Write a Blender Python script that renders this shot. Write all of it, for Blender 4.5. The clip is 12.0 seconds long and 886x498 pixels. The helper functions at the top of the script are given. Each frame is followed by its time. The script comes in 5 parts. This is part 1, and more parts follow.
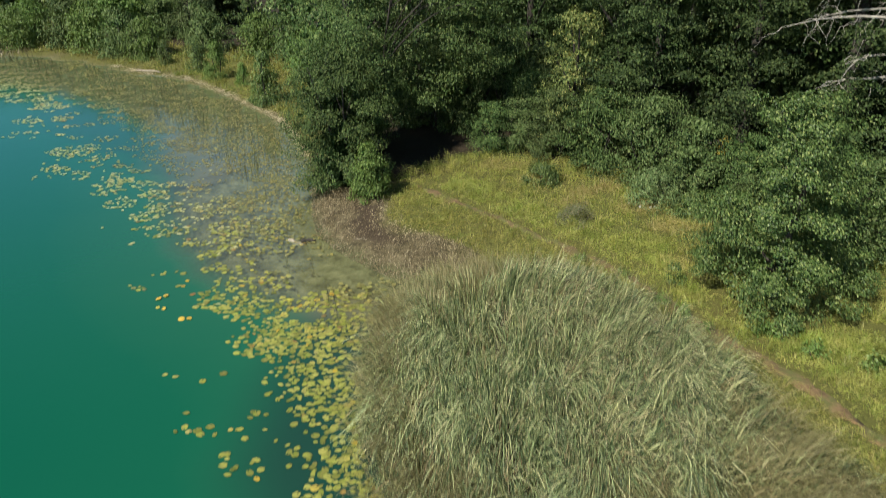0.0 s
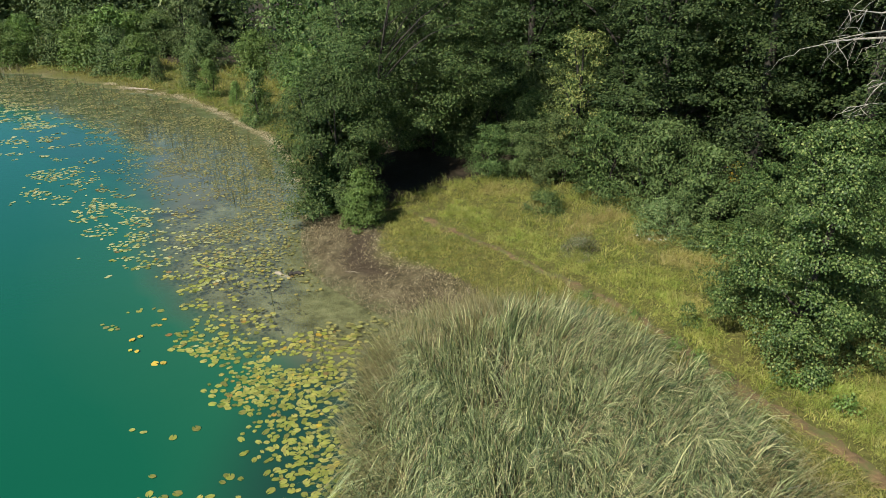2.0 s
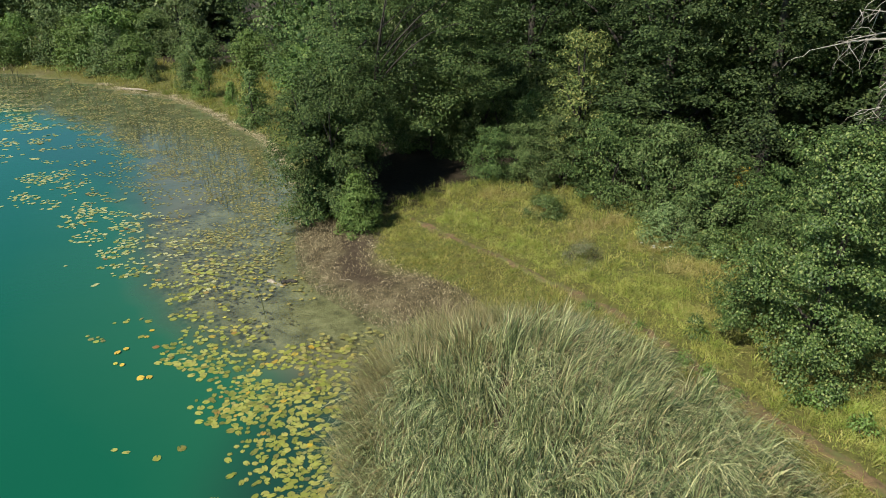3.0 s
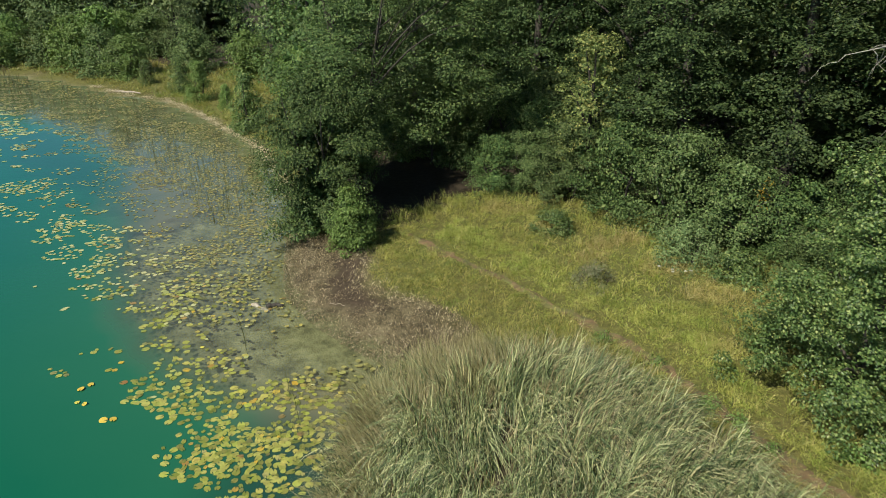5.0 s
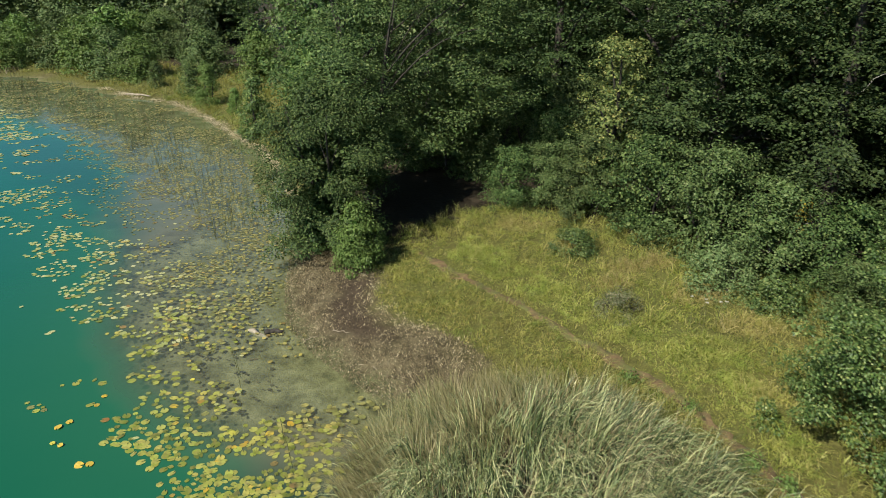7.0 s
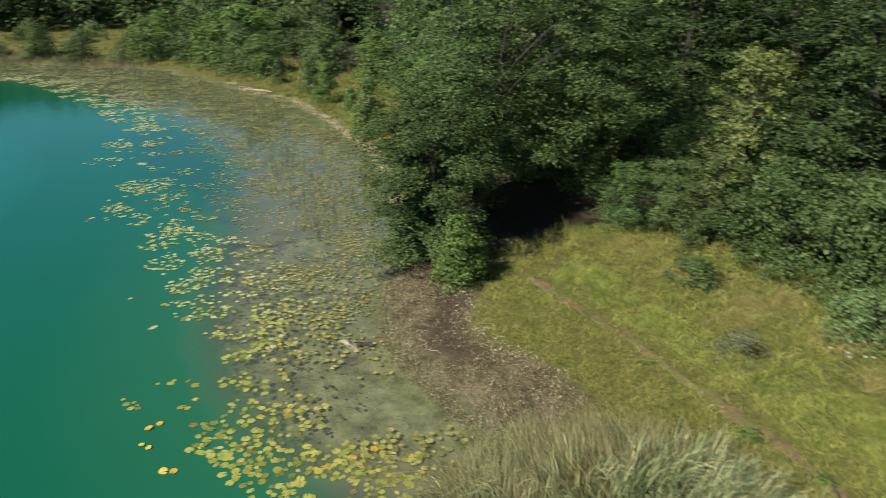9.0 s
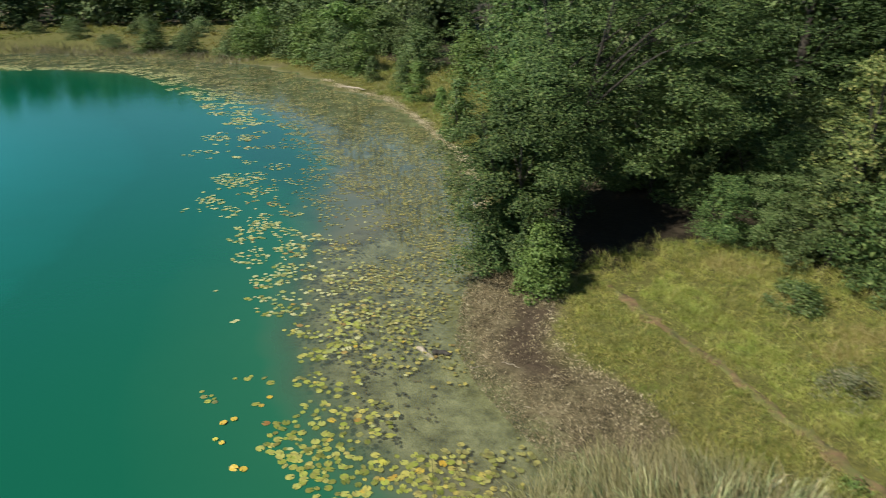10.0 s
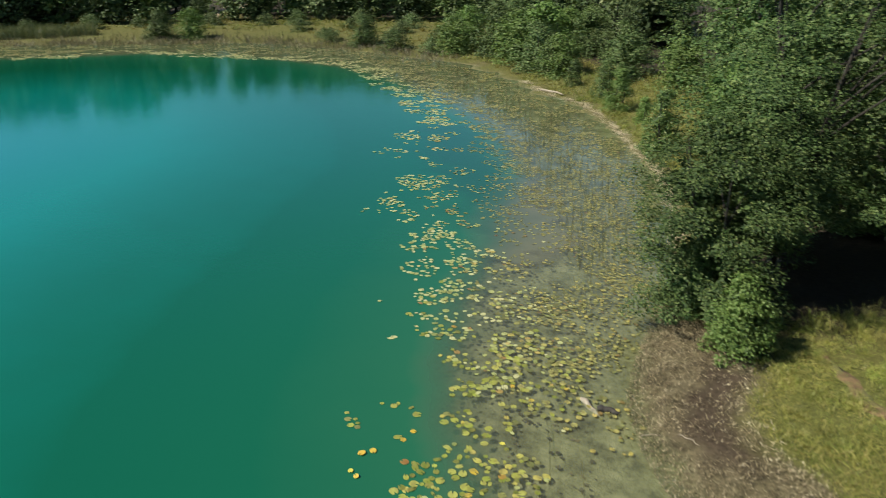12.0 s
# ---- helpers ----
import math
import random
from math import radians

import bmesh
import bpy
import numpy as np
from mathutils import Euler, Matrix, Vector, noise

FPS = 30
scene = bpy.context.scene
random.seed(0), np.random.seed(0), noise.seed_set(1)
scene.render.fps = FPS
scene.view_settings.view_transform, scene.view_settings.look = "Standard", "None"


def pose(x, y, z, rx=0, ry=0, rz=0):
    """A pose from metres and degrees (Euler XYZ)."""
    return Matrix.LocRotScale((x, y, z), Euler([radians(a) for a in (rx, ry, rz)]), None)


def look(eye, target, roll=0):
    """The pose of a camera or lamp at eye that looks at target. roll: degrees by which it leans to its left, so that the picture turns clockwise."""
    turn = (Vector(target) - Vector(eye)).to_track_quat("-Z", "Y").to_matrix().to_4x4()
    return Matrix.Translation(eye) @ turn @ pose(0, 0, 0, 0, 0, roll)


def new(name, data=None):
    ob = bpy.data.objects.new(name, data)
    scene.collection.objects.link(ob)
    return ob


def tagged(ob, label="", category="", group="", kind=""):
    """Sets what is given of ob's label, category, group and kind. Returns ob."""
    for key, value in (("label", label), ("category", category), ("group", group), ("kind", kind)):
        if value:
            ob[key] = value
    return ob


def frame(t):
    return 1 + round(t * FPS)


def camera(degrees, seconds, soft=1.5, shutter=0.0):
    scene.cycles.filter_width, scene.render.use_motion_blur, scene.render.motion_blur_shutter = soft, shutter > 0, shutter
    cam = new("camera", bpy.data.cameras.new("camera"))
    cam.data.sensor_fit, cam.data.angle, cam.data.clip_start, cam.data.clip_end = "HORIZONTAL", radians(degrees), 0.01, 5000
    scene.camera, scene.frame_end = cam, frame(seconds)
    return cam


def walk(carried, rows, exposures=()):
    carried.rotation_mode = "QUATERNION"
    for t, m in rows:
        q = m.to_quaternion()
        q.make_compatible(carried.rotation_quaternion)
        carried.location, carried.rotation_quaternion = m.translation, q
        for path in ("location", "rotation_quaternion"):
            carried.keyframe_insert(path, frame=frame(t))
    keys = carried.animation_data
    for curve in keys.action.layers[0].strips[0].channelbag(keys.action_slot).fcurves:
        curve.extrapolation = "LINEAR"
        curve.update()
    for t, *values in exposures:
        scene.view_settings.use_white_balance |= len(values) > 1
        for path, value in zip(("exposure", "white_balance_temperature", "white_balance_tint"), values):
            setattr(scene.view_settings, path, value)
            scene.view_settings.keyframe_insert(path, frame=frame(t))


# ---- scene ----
cam = camera(64.06, 12.0, soft=0.7, shutter=0.9)
# seconds, place of the eye, turn (Euler XYZ in degrees)
ROWS = [
    (0, 0, 0, 10, 66.085, 0.028, 1.842),
    (0.1, 0.001, 0.094, 9.999, 66.528, 0.021, 1.843),
    (0.2, 0.003, 0.188, 9.998, 66.824, 0.014, 1.845),
    (0.3, 0.004, 0.282, 9.998, 67.013, 0.008, 1.846),
    (0.4, 0.006, 0.376, 9.997, 67.108, 0.001, 1.848),
    (0.5, 0.007, 0.471, 9.996, 67.14, -0.006, 1.849),
    (1, 0.028, 0.902, 10.007, 67.158, 0.004, 1.867),
    (1.5, 0.052, 1.302, 10.003, 67.193, -0.012, 1.88),
    (2, 0.078, 1.638, 10.002, 67.211, -0.037, 1.899),
    (2.5, 0.094, 1.99, 9.99, 67.17, -0.024, 1.866),
    (4.5, 0.206, 3.896, 9.87, 67.115, 0.001, 1.906),
    (5, 0.23, 4.38, 9.85, 67.107, 0.006, 2.284),
    (5.5, 0.247, 4.865, 9.837, 67.101, 0.022, 2.7),
    (6, 0.269, 5.307, 9.827, 67.104, 0.034, 2.935),
    (6.5, 0.267, 5.73, 9.824, 67.113, 0.014, 3.04),
    (8.5, 0.22, 7.065, 9.873, 67.078, 0.001, 9.638),
    (9, 0.212, 7.334, 9.894, 67.048, -0.013, 13.04),
    (9.5, 0.188, 7.606, 9.904, 67.014, -0.009, 17.251),
    (10, 0.143, 7.911, 9.917, 66.964, -0.023, 20.51),
    (10.5, 0.039, 8.301, 9.937, 66.92, -0.023, 24.529),
    (11, -0.099, 8.751, 9.94, 66.848, -0.025, 30.242),
    (11.5, -0.272, 9.29, 9.954, 66.808, 0.005, 34.055),
    (12, -0.471, 9.827, 9.976, 66.786, 0.048, 36.692),
]
walk(cam, [(t, pose(*p)) for t, *p in ROWS])

# ---- world, sun, exposure ----
SUN_EL, SUN_AZ = 47.0, 224.0          # degrees; azimuth clockwise from +y (the sun stands behind the camera, to its left)
world = bpy.data.worlds.new("sky")
scene.world = world
world.use_nodes = True
wn = world.node_tree
sky = wn.nodes.new("ShaderNodeTexSky")
sky.sky_type, sky.sun_disc = "NISHITA", False
sky.sun_elevation, sky.sun_rotation = radians(SUN_EL), radians(SUN_AZ)
sky.air_density, sky.dust_density, sky.ozone_density = 1.6, 0.0, 6.0
wn.nodes["Background"].inputs[1].default_value = 0.058
wn.links.new(sky.outputs[0], wn.nodes["Background"].inputs[0])
sun = new("sun", bpy.data.lights.new("sun", "SUN"))
sun.data.energy, sun.data.angle, sun.data.color = 5.0, radians(0.55), (1.0, 0.945, 0.83)
to_sun = Vector((math.sin(radians(SUN_AZ)) * math.cos(radians(SUN_EL)), math.cos(radians(SUN_AZ)) * math.cos(radians(SUN_EL)), math.sin(radians(SUN_EL))))
sun.matrix_world = look(to_sun * 60, (0, 0, 0))
scene.view_settings.exposure = 0.72

# ---- small tools ----
rng = np.random.default_rng(11)


def wave_noise(x, y, scale, seed=0, octaves=3):
    """Smooth pseudo-random field, about -1 to 1, with features about scale metres wide."""
    r = np.random.default_rng(seed)
    total, amp, norm = np.zeros_like(np.asarray(x, float)), 1.0, 0.0
    for o in range(octaves):
        for k in range(4):
            a, ph = r.uniform(0, 2 * np.pi), r.uniform(0, 2 * np.pi)
            q = 2 * np.pi / (scale / 2 ** o) * r.uniform(0.6, 1.3)
            total = total + amp * np.sin(q * (np.cos(a) * x + np.sin(a) * y) + ph + 1.3 * np.sin(0.37 * q * (x * np.sin(a) - y * np.cos(a)) + ph))
        norm += amp * 2.0
        amp *= 0.55
    return np.clip(total / norm, -1, 1)


def smooth(a, b, x):
    t = np.clip((np.asarray(x, float) - a) / (b - a), 0, 1)
    return t * t * (3 - 2 * t)


def poly_distance(px, py, poly, closed=True):
    """Distance to a polyline; for a closed one negative inside."""
    px, py = np.asarray(px, float), np.asarray(py, float)
    pts = np.array(poly, float)
    a = pts if closed else pts[:-1]
    b = np.roll(pts, -1, 0) if closed else pts[1:]
    best = np.full(px.shape, 1e9)
    inside = np.zeros(px.shape, bool)
    for (ax, ay), (bx, by) in zip(a, b):
        dx, dy = bx - ax, by - ay
        t = np.clip(((px - ax) * dx + (py - ay) * dy) / (dx * dx + dy * dy), 0, 1)
        best = np.minimum(best, (px - ax - t * dx) ** 2 + (py - ay - t * dy) ** 2)
        if closed and ay != by:
            inside ^= ((ay > py) != (by > py)) & (px < (bx - ax) * (py - ay) / (by - ay) + ax)
    best = np.sqrt(best)
    return np.where(inside, -best, best) if closed else best


def mesh_of(name, verts, faces, mats, smooth_faces=False, slots=None):
    """A mesh from arrays of corners and of faces that all have the same number of corners."""
    verts, faces = np.asarray(verts, np.float32), np.asarray(faces, np.int32)
    me = bpy.data.meshes.new(name)
    n, k = faces.shape
    me.vertices.add(len(verts))
    me.vertices.foreach_set("co", verts.ravel())
    me.loops.add(n * k)
    me.loops.foreach_set("vertex_index", faces.ravel())
    me.polygons.add(n)
    me.polygons.foreach_set("loop_start", np.arange(0, n * k, k, dtype=np.int32))
    if slots is not None:
        me.polygons.foreach_set("material_index", np.asarray(slots, np.int32))
    me.polygons.foreach_set("use_smooth", np.full(n, smooth_faces))
    me.update(calc_edges=True)
    for m in mats if isinstance(mats, (list, tuple)) else [mats]:
        me.materials.append(m)
    return me


def part(name, me, parent, label=""):
    ob = new(name, me)
    ob.parent = parent
    return tagged(ob, label)


def merge(pieces):
    """Joins (verts, faces) arrays."""
    vs, fs, k = [], [], 0
    for v, q in pieces:
        vs.append(v)
        fs.append(q + k)
        k += len(v)
    return np.concatenate(vs), np.concatenate(fs)


def unit(v):
    return v / np.maximum(np.linalg.norm(v, axis=-1, keepdims=True), 1e-9)


def tube(points, radii, sides=7):
    """A tapered tube along points, closed to a tip by its last ring."""
    p = np.array(points, float)
    tangent = unit(np.gradient(p, axis=0))
    ref = np.array([0.31, 0.2, 0.93]) if abs(tangent[0, 2]) < 0.8 else np.array([1.0, 0.1, 0.0])
    u = unit(np.cross(tangent, ref))
    w = np.cross(tangent, u)
    ang = np.linspace(0, 2 * np.pi, sides, endpoint=False)
    ring = np.cos(ang)[None, :, None] * u[:, None] + np.sin(ang)[None, :, None] * w[:, None]
    v = (p[:, None] + ring * np.array(radii)[:, None, None]).reshape(-1, 3)
    i, j = np.meshgrid(np.arange(len(p) - 1), np.arange(sides), indexing="ij")
    a = (i * sides + j).ravel()
    b = (i * sides + (j + 1) % sides).ravel()
    return v, np.stack([a, b, b + sides, a + sides], 1)


def blades(base, lean, height, width, segs=4, droop=0.25, twist=None):
    """Curved ribbons that stand on base; lean is the sideways travel of the tip."""
    n = len(base)
    s = np.linspace(0, 1, segs + 1)
    yaw = rng.uniform(0, np.pi, n) if twist is None else twist
    side = np.stack([np.cos(yaw), np.sin(yaw), np.zeros(n)], 1)
    mid = base[:, None, :] + lean[:, None, :] * (s ** 1.9)[None, :, None]
    mid[:, :, 2] += height[:, None] * (s[None, :] - droop * s[None, :] ** 3.2 * np.clip(np.linalg.norm(lean, axis=1) / np.maximum(height, 0.01), 0, 1.6)[:, None])
    w = (width[:, None] * (0.55 + 0.45 * np.sin(np.pi * np.minimum(s * 1.25 + 0.15, 1)))[None, :] * (1 - 0.92 * s ** 3)[None, :])[:, :, None]
    v = np.stack([mid - side[:, None] * w / 2, mid + side[:, None] * w / 2], 2).reshape(-1, 3)
    k = (np.arange(n) * (segs + 1) * 2)[:, None] + (np.arange(segs) * 2)[None, :]
    k = k.ravel()
    return v, np.stack([k, k + 1, k + 3, k + 2], 1)


def leaf_quads(p, n, a, size, wide=0.72):
    """One folded leaf for each place p, with face normal n and pointing along a."""
    a = unit(a - n * np.sum(a * n, 1, keepdims=True))
    b = np.cross(n, a)
    L = size[:, None]
    mid = p + a * L * 0.46
    v = np.stack([p, mid - b * L * wide / 2 + n * L * 0.09, p + a * L - n * L * 0.05, mid + b * L * wide / 2 + n * L * 0.09], 1).reshape(-1, 3)
    k = np.arange(len(p)) * 4
    return v, np.stack([k, k + 1, k + 2, k + 3], 1)


# ---- materials ----
def material(name):
    m = bpy.data.materials.new(name)
    m.use_nodes = True
    nt = m.node_tree
    return m, nt, nt.nodes["Principled BSDF"]


def add(nt, kind, **values):
    node = nt.nodes.new(kind)
    for key, value in values.items():
        if key == "op":
            node.operation = value
        else:
            node.inputs[key.replace("_", " ")].default_value = value
    return node


def ramp(nt, source, stops):
    r = nt.nodes.new("ShaderNodeValToRGB")
    el = r.color_ramp.elements
    while len(el) < len(stops):
        el.new(0.5)
    for e, (at, col) in zip(el, stops):
        e.position, e.color = at, (*col, 1)
    nt.links.new(source, r.inputs[0])
    return r.outputs[0]


def noise_of(nt, scale, detail=4.0, rough=0.6, stretch=None):
    geo = nt.nodes.new("ShaderNodeNewGeometry")
    nz = nt.nodes.new("ShaderNodeTexNoise")
    nz.inputs["Scale"].default_value, nz.inputs["Detail"].default_value, nz.inputs["Roughness"].default_value = scale, detail, rough
    if stretch:
        mp = nt.nodes.new("ShaderNodeMapping")
        mp.inputs["Scale"].default_value = stretch
        nt.links.new(geo.outputs["Position"], mp.inputs["Vector"])
        nt.links.new(mp.outputs[0], nz.inputs["Vector"])
    else:
        nt.links.new(geo.outputs["Position"], nz.inputs["Vector"])
    return nz.outputs["Fac"]


def math_node(nt, op, a, b):
    n = nt.nodes.new("ShaderNodeMath")
    n.operation = op
    for i, q in enumerate((a, b)):
        if isinstance(q, (int, float)):
            n.inputs[i].default_value = q
        else:
            nt.links.new(q, n.inputs[i])
    return n.outputs[0]


def mix_color(nt, fac, a, b, blend="MIX"):
    n = nt.nodes.new("ShaderNodeMix")
    n.data_type, n.blend_type = "RGBA", blend
    for socket, q in ((n.inputs[0], fac), (n.inputs[6], a), (n.inputs[7], b)):
        if isinstance(q, (int, float)):
            socket.default_value = q
        elif isinstance(q, tuple):
            socket.default_value = (*q, 1)
        else:
            nt.links.new(q, socket)
    return n.outputs[2]


def bump_of(nt, bsdf, height, strength, distance):
    b = nt.nodes.new("ShaderNodeBump")
    b.inputs["Strength"].default_value, b.inputs["Distance"].default_value = strength, distance
    nt.links.new(height, b.inputs["Height"])
    nt.links.new(b.outputs[0], bsdf.inputs["Normal"])


def foliage(name, stops, rough=0.5, through_light=0.3, patch=None, patch_scale=0.5, gloss=0.4, patch2=None):
    """Leaves and blades: a colour of its own for each piece, larger patches, and light that shines through."""
    m, nt, bsdf = material(name)
    geo = nt.nodes.new("ShaderNodeNewGeometry")
    info = nt.nodes.new("ShaderNodeObjectInfo")
    pick = math_node(nt, "FRACT", math_node(nt, "ADD", geo.outputs["Random Per Island"], info.outputs["Random"]), 0.0)
    col = ramp(nt, pick, stops)
    if patch:
        mask = nt.nodes.new("ShaderNodeMapRange")
        mask.inputs[1].default_value, mask.inputs[2].default_value = 0.42, 0.66
        nt.links.new(noise_of(nt, patch_scale, 3.0), mask.inputs[0])
        col = mix_color(nt, math_node(nt, "MULTIPLY", mask.outputs[0], 0.75), col, patch)
    if patch2:
        mask = nt.nodes.new("ShaderNodeMapRange")
        mask.inputs[1].default_value, mask.inputs[2].default_value = 0.5, 0.68
        nt.links.new(noise_of(nt, patch_scale * 1.9, 4.0, 0.6, (1.0, 1.3, 0.2)), mask.inputs[0])
        col = mix_color(nt, math_node(nt, "MULTIPLY", mask.outputs[0], 0.7), col, patch2)
        tone = math_node(nt, "ADD", math_node(nt, "MULTIPLY", noise_of(nt, 1.9, 3.0, 0.6, (1, 1, 0.2)), 1.4), 0.28)
        hv = nt.nodes.new("ShaderNodeHueSaturation")
        nt.links.new(tone, hv.inputs["Value"])
        nt.links.new(col, hv.inputs["Color"])
        col = hv.outputs[0]
    # each plant a shade of its own
    hsv = nt.nodes.new("ShaderNodeHueSaturation")
    nt.links.new(math_node(nt, "ADD", math_node(nt, "MULTIPLY", info.outputs["Random"], 0.35), 0.82), hsv.inputs["Value"])
    nt.links.new(math_node(nt, "ADD", math_node(nt, "MULTIPLY", info.outputs["Random"], 0.014), 0.494), hsv.inputs["Hue"])
    nt.links.new(col, hsv.inputs["Color"])
    col = hsv.outputs[0]
    nt.links.new(col, bsdf.inputs["Base Color"])
    bsdf.inputs["Roughness"].default_value = rough
    bsdf.inputs["Specular IOR Level"].default_value = gloss
    tr = nt.nodes.new("ShaderNodeBsdfTranslucent")
    nt.links.new(mix_color(nt, 1.0, col, (1.0, 1.0, 0.55), "MULTIPLY"), tr.inputs["Color"])
    mix = nt.nodes.new("ShaderNodeMixShader")
    mix.inputs[0].default_value = through_light
    nt.links.new(bsdf.outputs[0], mix.inputs[1])
    nt.links.new(tr.outputs[0], mix.inputs[2])
    nt.links.new(mix.outputs[0], nt.nodes["Material Output"].inputs["Surface"])
    return m


LEAF_ALDER = foliage("alder_leaves", [(0.0, (0.022, 0.042, 0.012)), (0.45, (0.046, 0.082, 0.022)), (0.8, (0.085, 0.13, 0.038)), (1.0, (0.14, 0.175, 0.055))], 0.55, 0.12, gloss=0.16)
LEAF_FOREST = foliage("forest_leaves", [(0.0, (0.018, 0.034, 0.01)), (0.5, (0.036, 0.062, 0.018)), (0.85, (0.06, 0.092, 0.027)), (1.0, (0.098, 0.128, 0.042))], 0.6, 0.14, gloss=0.2)
LEAF_YELLOW = foliage("yellowing_leaves", [(0.0, (0.07, 0.1, 0.03)), (0.5, (0.13, 0.165, 0.048)), (0.85, (0.22, 0.235, 0.075)), (1.0, (0.31, 0.28, 0.1))], 0.55, 0.3, gloss=0.2)
LEAF_WILLOW = foliage("willow_leaves", [(0.0, (0.055, 0.088, 0.03)), (0.5, (0.105, 0.152, 0.054)), (0.85, (0.16, 0.21, 0.08)), (1.0, (0.22, 0.245, 0.115))], 0.6, 0.18, gloss=0.2)
LEAF_SHRUB = foliage("shrub_leaves", [(0.0, (0.04, 0.068, 0.02)), (0.5, (0.076, 0.115, 0.035)), (0.85, (0.115, 0.155, 0.05)), (1.0, (0.16, 0.19, 0.075))], 0.55, 0.18, gloss=0.2)
LEAF_LIGHT = foliage("young_leaves", [(0.0, (0.026, 0.05, 0.012)), (0.5, (0.066, 0.11, 0.028)), (0.85, (0.132, 0.182, 0.052)), (1.0, (0.24, 0.27, 0.09))], 0.45, 0.22, gloss=0.3)
LEAF_FRESH = foliage("fresh_leaves", [(0.0, (0.07, 0.12, 0.025)), (0.5, (0.11, 0.18, 0.04)), (1.0, (0.18, 0.25, 0.07))], 0.5, 0.25, gloss=0.25)
LEAF_HERB = foliage("herb_leaves", [(0.0, (0.09, 0.11, 0.05)), (0.5, (0.14, 0.15, 0.075)), (0.85, (0.19, 0.18, 0.1)), (1.0, (0.27, 0.22, 0.15))], 0.6, 0.25)
BLADE_REED = foliage("reed_blades", [(0.0, (0.018, 0.034, 0.014)), (0.36, (0.1, 0.14, 0.058)), (0.6, (0.25, 0.3, 0.135)), (0.82, (0.45, 0.47, 0.23)), (0.93, (0.6, 0.56, 0.31)), (1.0, (0.22, 0.13, 0.07))], 0.45, 0.25, gloss=0.45)
BLADE_SEDGE = foliage("sedge_blades", [(0.0, (0.07, 0.075, 0.03)), (0.35, (0.17, 0.185, 0.07)), (0.7, (0.31, 0.295, 0.13)), (1.0, (0.46, 0.38, 0.2))], 0.5, 0.25, patch=(0.25, 0.22, 0.1), patch_scale=0.6)
BLADE_SEDGE_DARK = foliage("far_reed_blades", [(0.0, (0.06, 0.08, 0.03)), (0.6, (0.11, 0.13, 0.055)), (1.0, (0.18, 0.18, 0.085))], 0.5, 0.2)
BLADE_GRASS = foliage("grass_blades", [(0.0, (0.11, 0.155, 0.028)), (0.4, (0.25, 0.3, 0.052)), (0.75, (0.39, 0.4, 0.095)), (1.0, (0.52, 0.44, 0.18))], 0.5, 0.35, patch=(0.36, 0.325, 0.1), patch_scale=0.7, patch2=(0.13, 0.19, 0.03))
BLADE_OLIVE = foliage("trampled_grass_blades", [(0.0, (0.11, 0.14, 0.025)), (0.4, (0.23, 0.255, 0.05)), (0.75, (0.35, 0.33, 0.09)), (1.0, (0.46, 0.37, 0.15))], 0.55, 0.3, patch=(0.27, 0.25, 0.07), patch_scale=0.75, patch2=(0.15, 0.22, 0.035))
BLADE_STRAW = foliage("ripe_grass_blades", [(0.0, (0.18, 0.19, 0.05)), (0.4, (0.33, 0.285, 0.09)), (0.75, (0.44, 0.36, 0.14)), (1.0, (0.53, 0.45, 0.22))], 0.6, 0.3)
BLADE_LUSH = foliage("lush_grass_blades", [(0.0, (0.14, 0.185, 0.032)), (0.4, (0.26, 0.305, 0.058)), (0.75, (0.38, 0.39, 0.1)), (1.0, (0.5, 0.45, 0.18))], 0.5, 0.3, patch=(0.18, 0.25, 0.035), patch_scale=0.75, patch2=(0.4, 0.37, 0.11))
BLADE_FAR = foliage("bank_grass_blades", [(0.0, (0.09, 0.13, 0.02)), (0.5, (0.17, 0.2, 0.036)), (1.0, (0.3, 0.27, 0.08))], 0.5, 0.25, patch=(0.23, 0.18, 0.055), patch_scale=0.2)
BLADE_DRY = foliage("dry_stems", [(0.0, (0.06, 0.046, 0.024)), (0.4, (0.15, 0.12, 0.062)), (0.75, (0.29, 0.24, 0.135)), (1.0, (0.46, 0.39, 0.24))], 0.7, 0.1)
BLADE_LITTER = foliage("rotting_stems", [(0.0, (0.04, 0.03, 0.015)), (0.45, (0.13, 0.098, 0.05)), (0.8, (0.26, 0.205, 0.115)), (1.0, (0.44, 0.37, 0.24))], 0.75, 0.05)
BLADE_PALE = foliage("bleached_stems", [(0.0, (0.28, 0.23, 0.13)), (0.6, (0.46, 0.39, 0.24)), (1.0, (0.6, 0.53, 0.37))], 0.7, 0.1)
BLADE_RUSH = foliage("rush_stems", [(0.0, (0.05, 0.06, 0.025)), (0.6, (0.1, 0.11, 0.045)), (1.0, (0.2, 0.18, 0.09))], 0.5, 0.15)
BLADE_BROWN = foliage("brown_rush_stems", [(0.0, (0.07, 0.06, 0.035)), (0.6, (0.15, 0.125, 0.075)), (1.0, (0.24, 0.2, 0.125))], 0.6, 0.15)
PAD = foliage("lily_pad_skin", [(0.0, (0.09, 0.11, 0.018)), (0.3, (0.18, 0.21, 0.03)), (0.6, (0.27, 0.29, 0.05)), (0.88, (0.33, 0.34, 0.08)), (0.96, (0.4, 0.36, 0.08)), (0.985, (0.5, 0.34, 0.03)), (1.0, (0.2, 0.1, 0.03))], 0.45, 0.12, gloss=0.35, patch=(0.2, 0.18, 0.05), patch_scale=7.0)
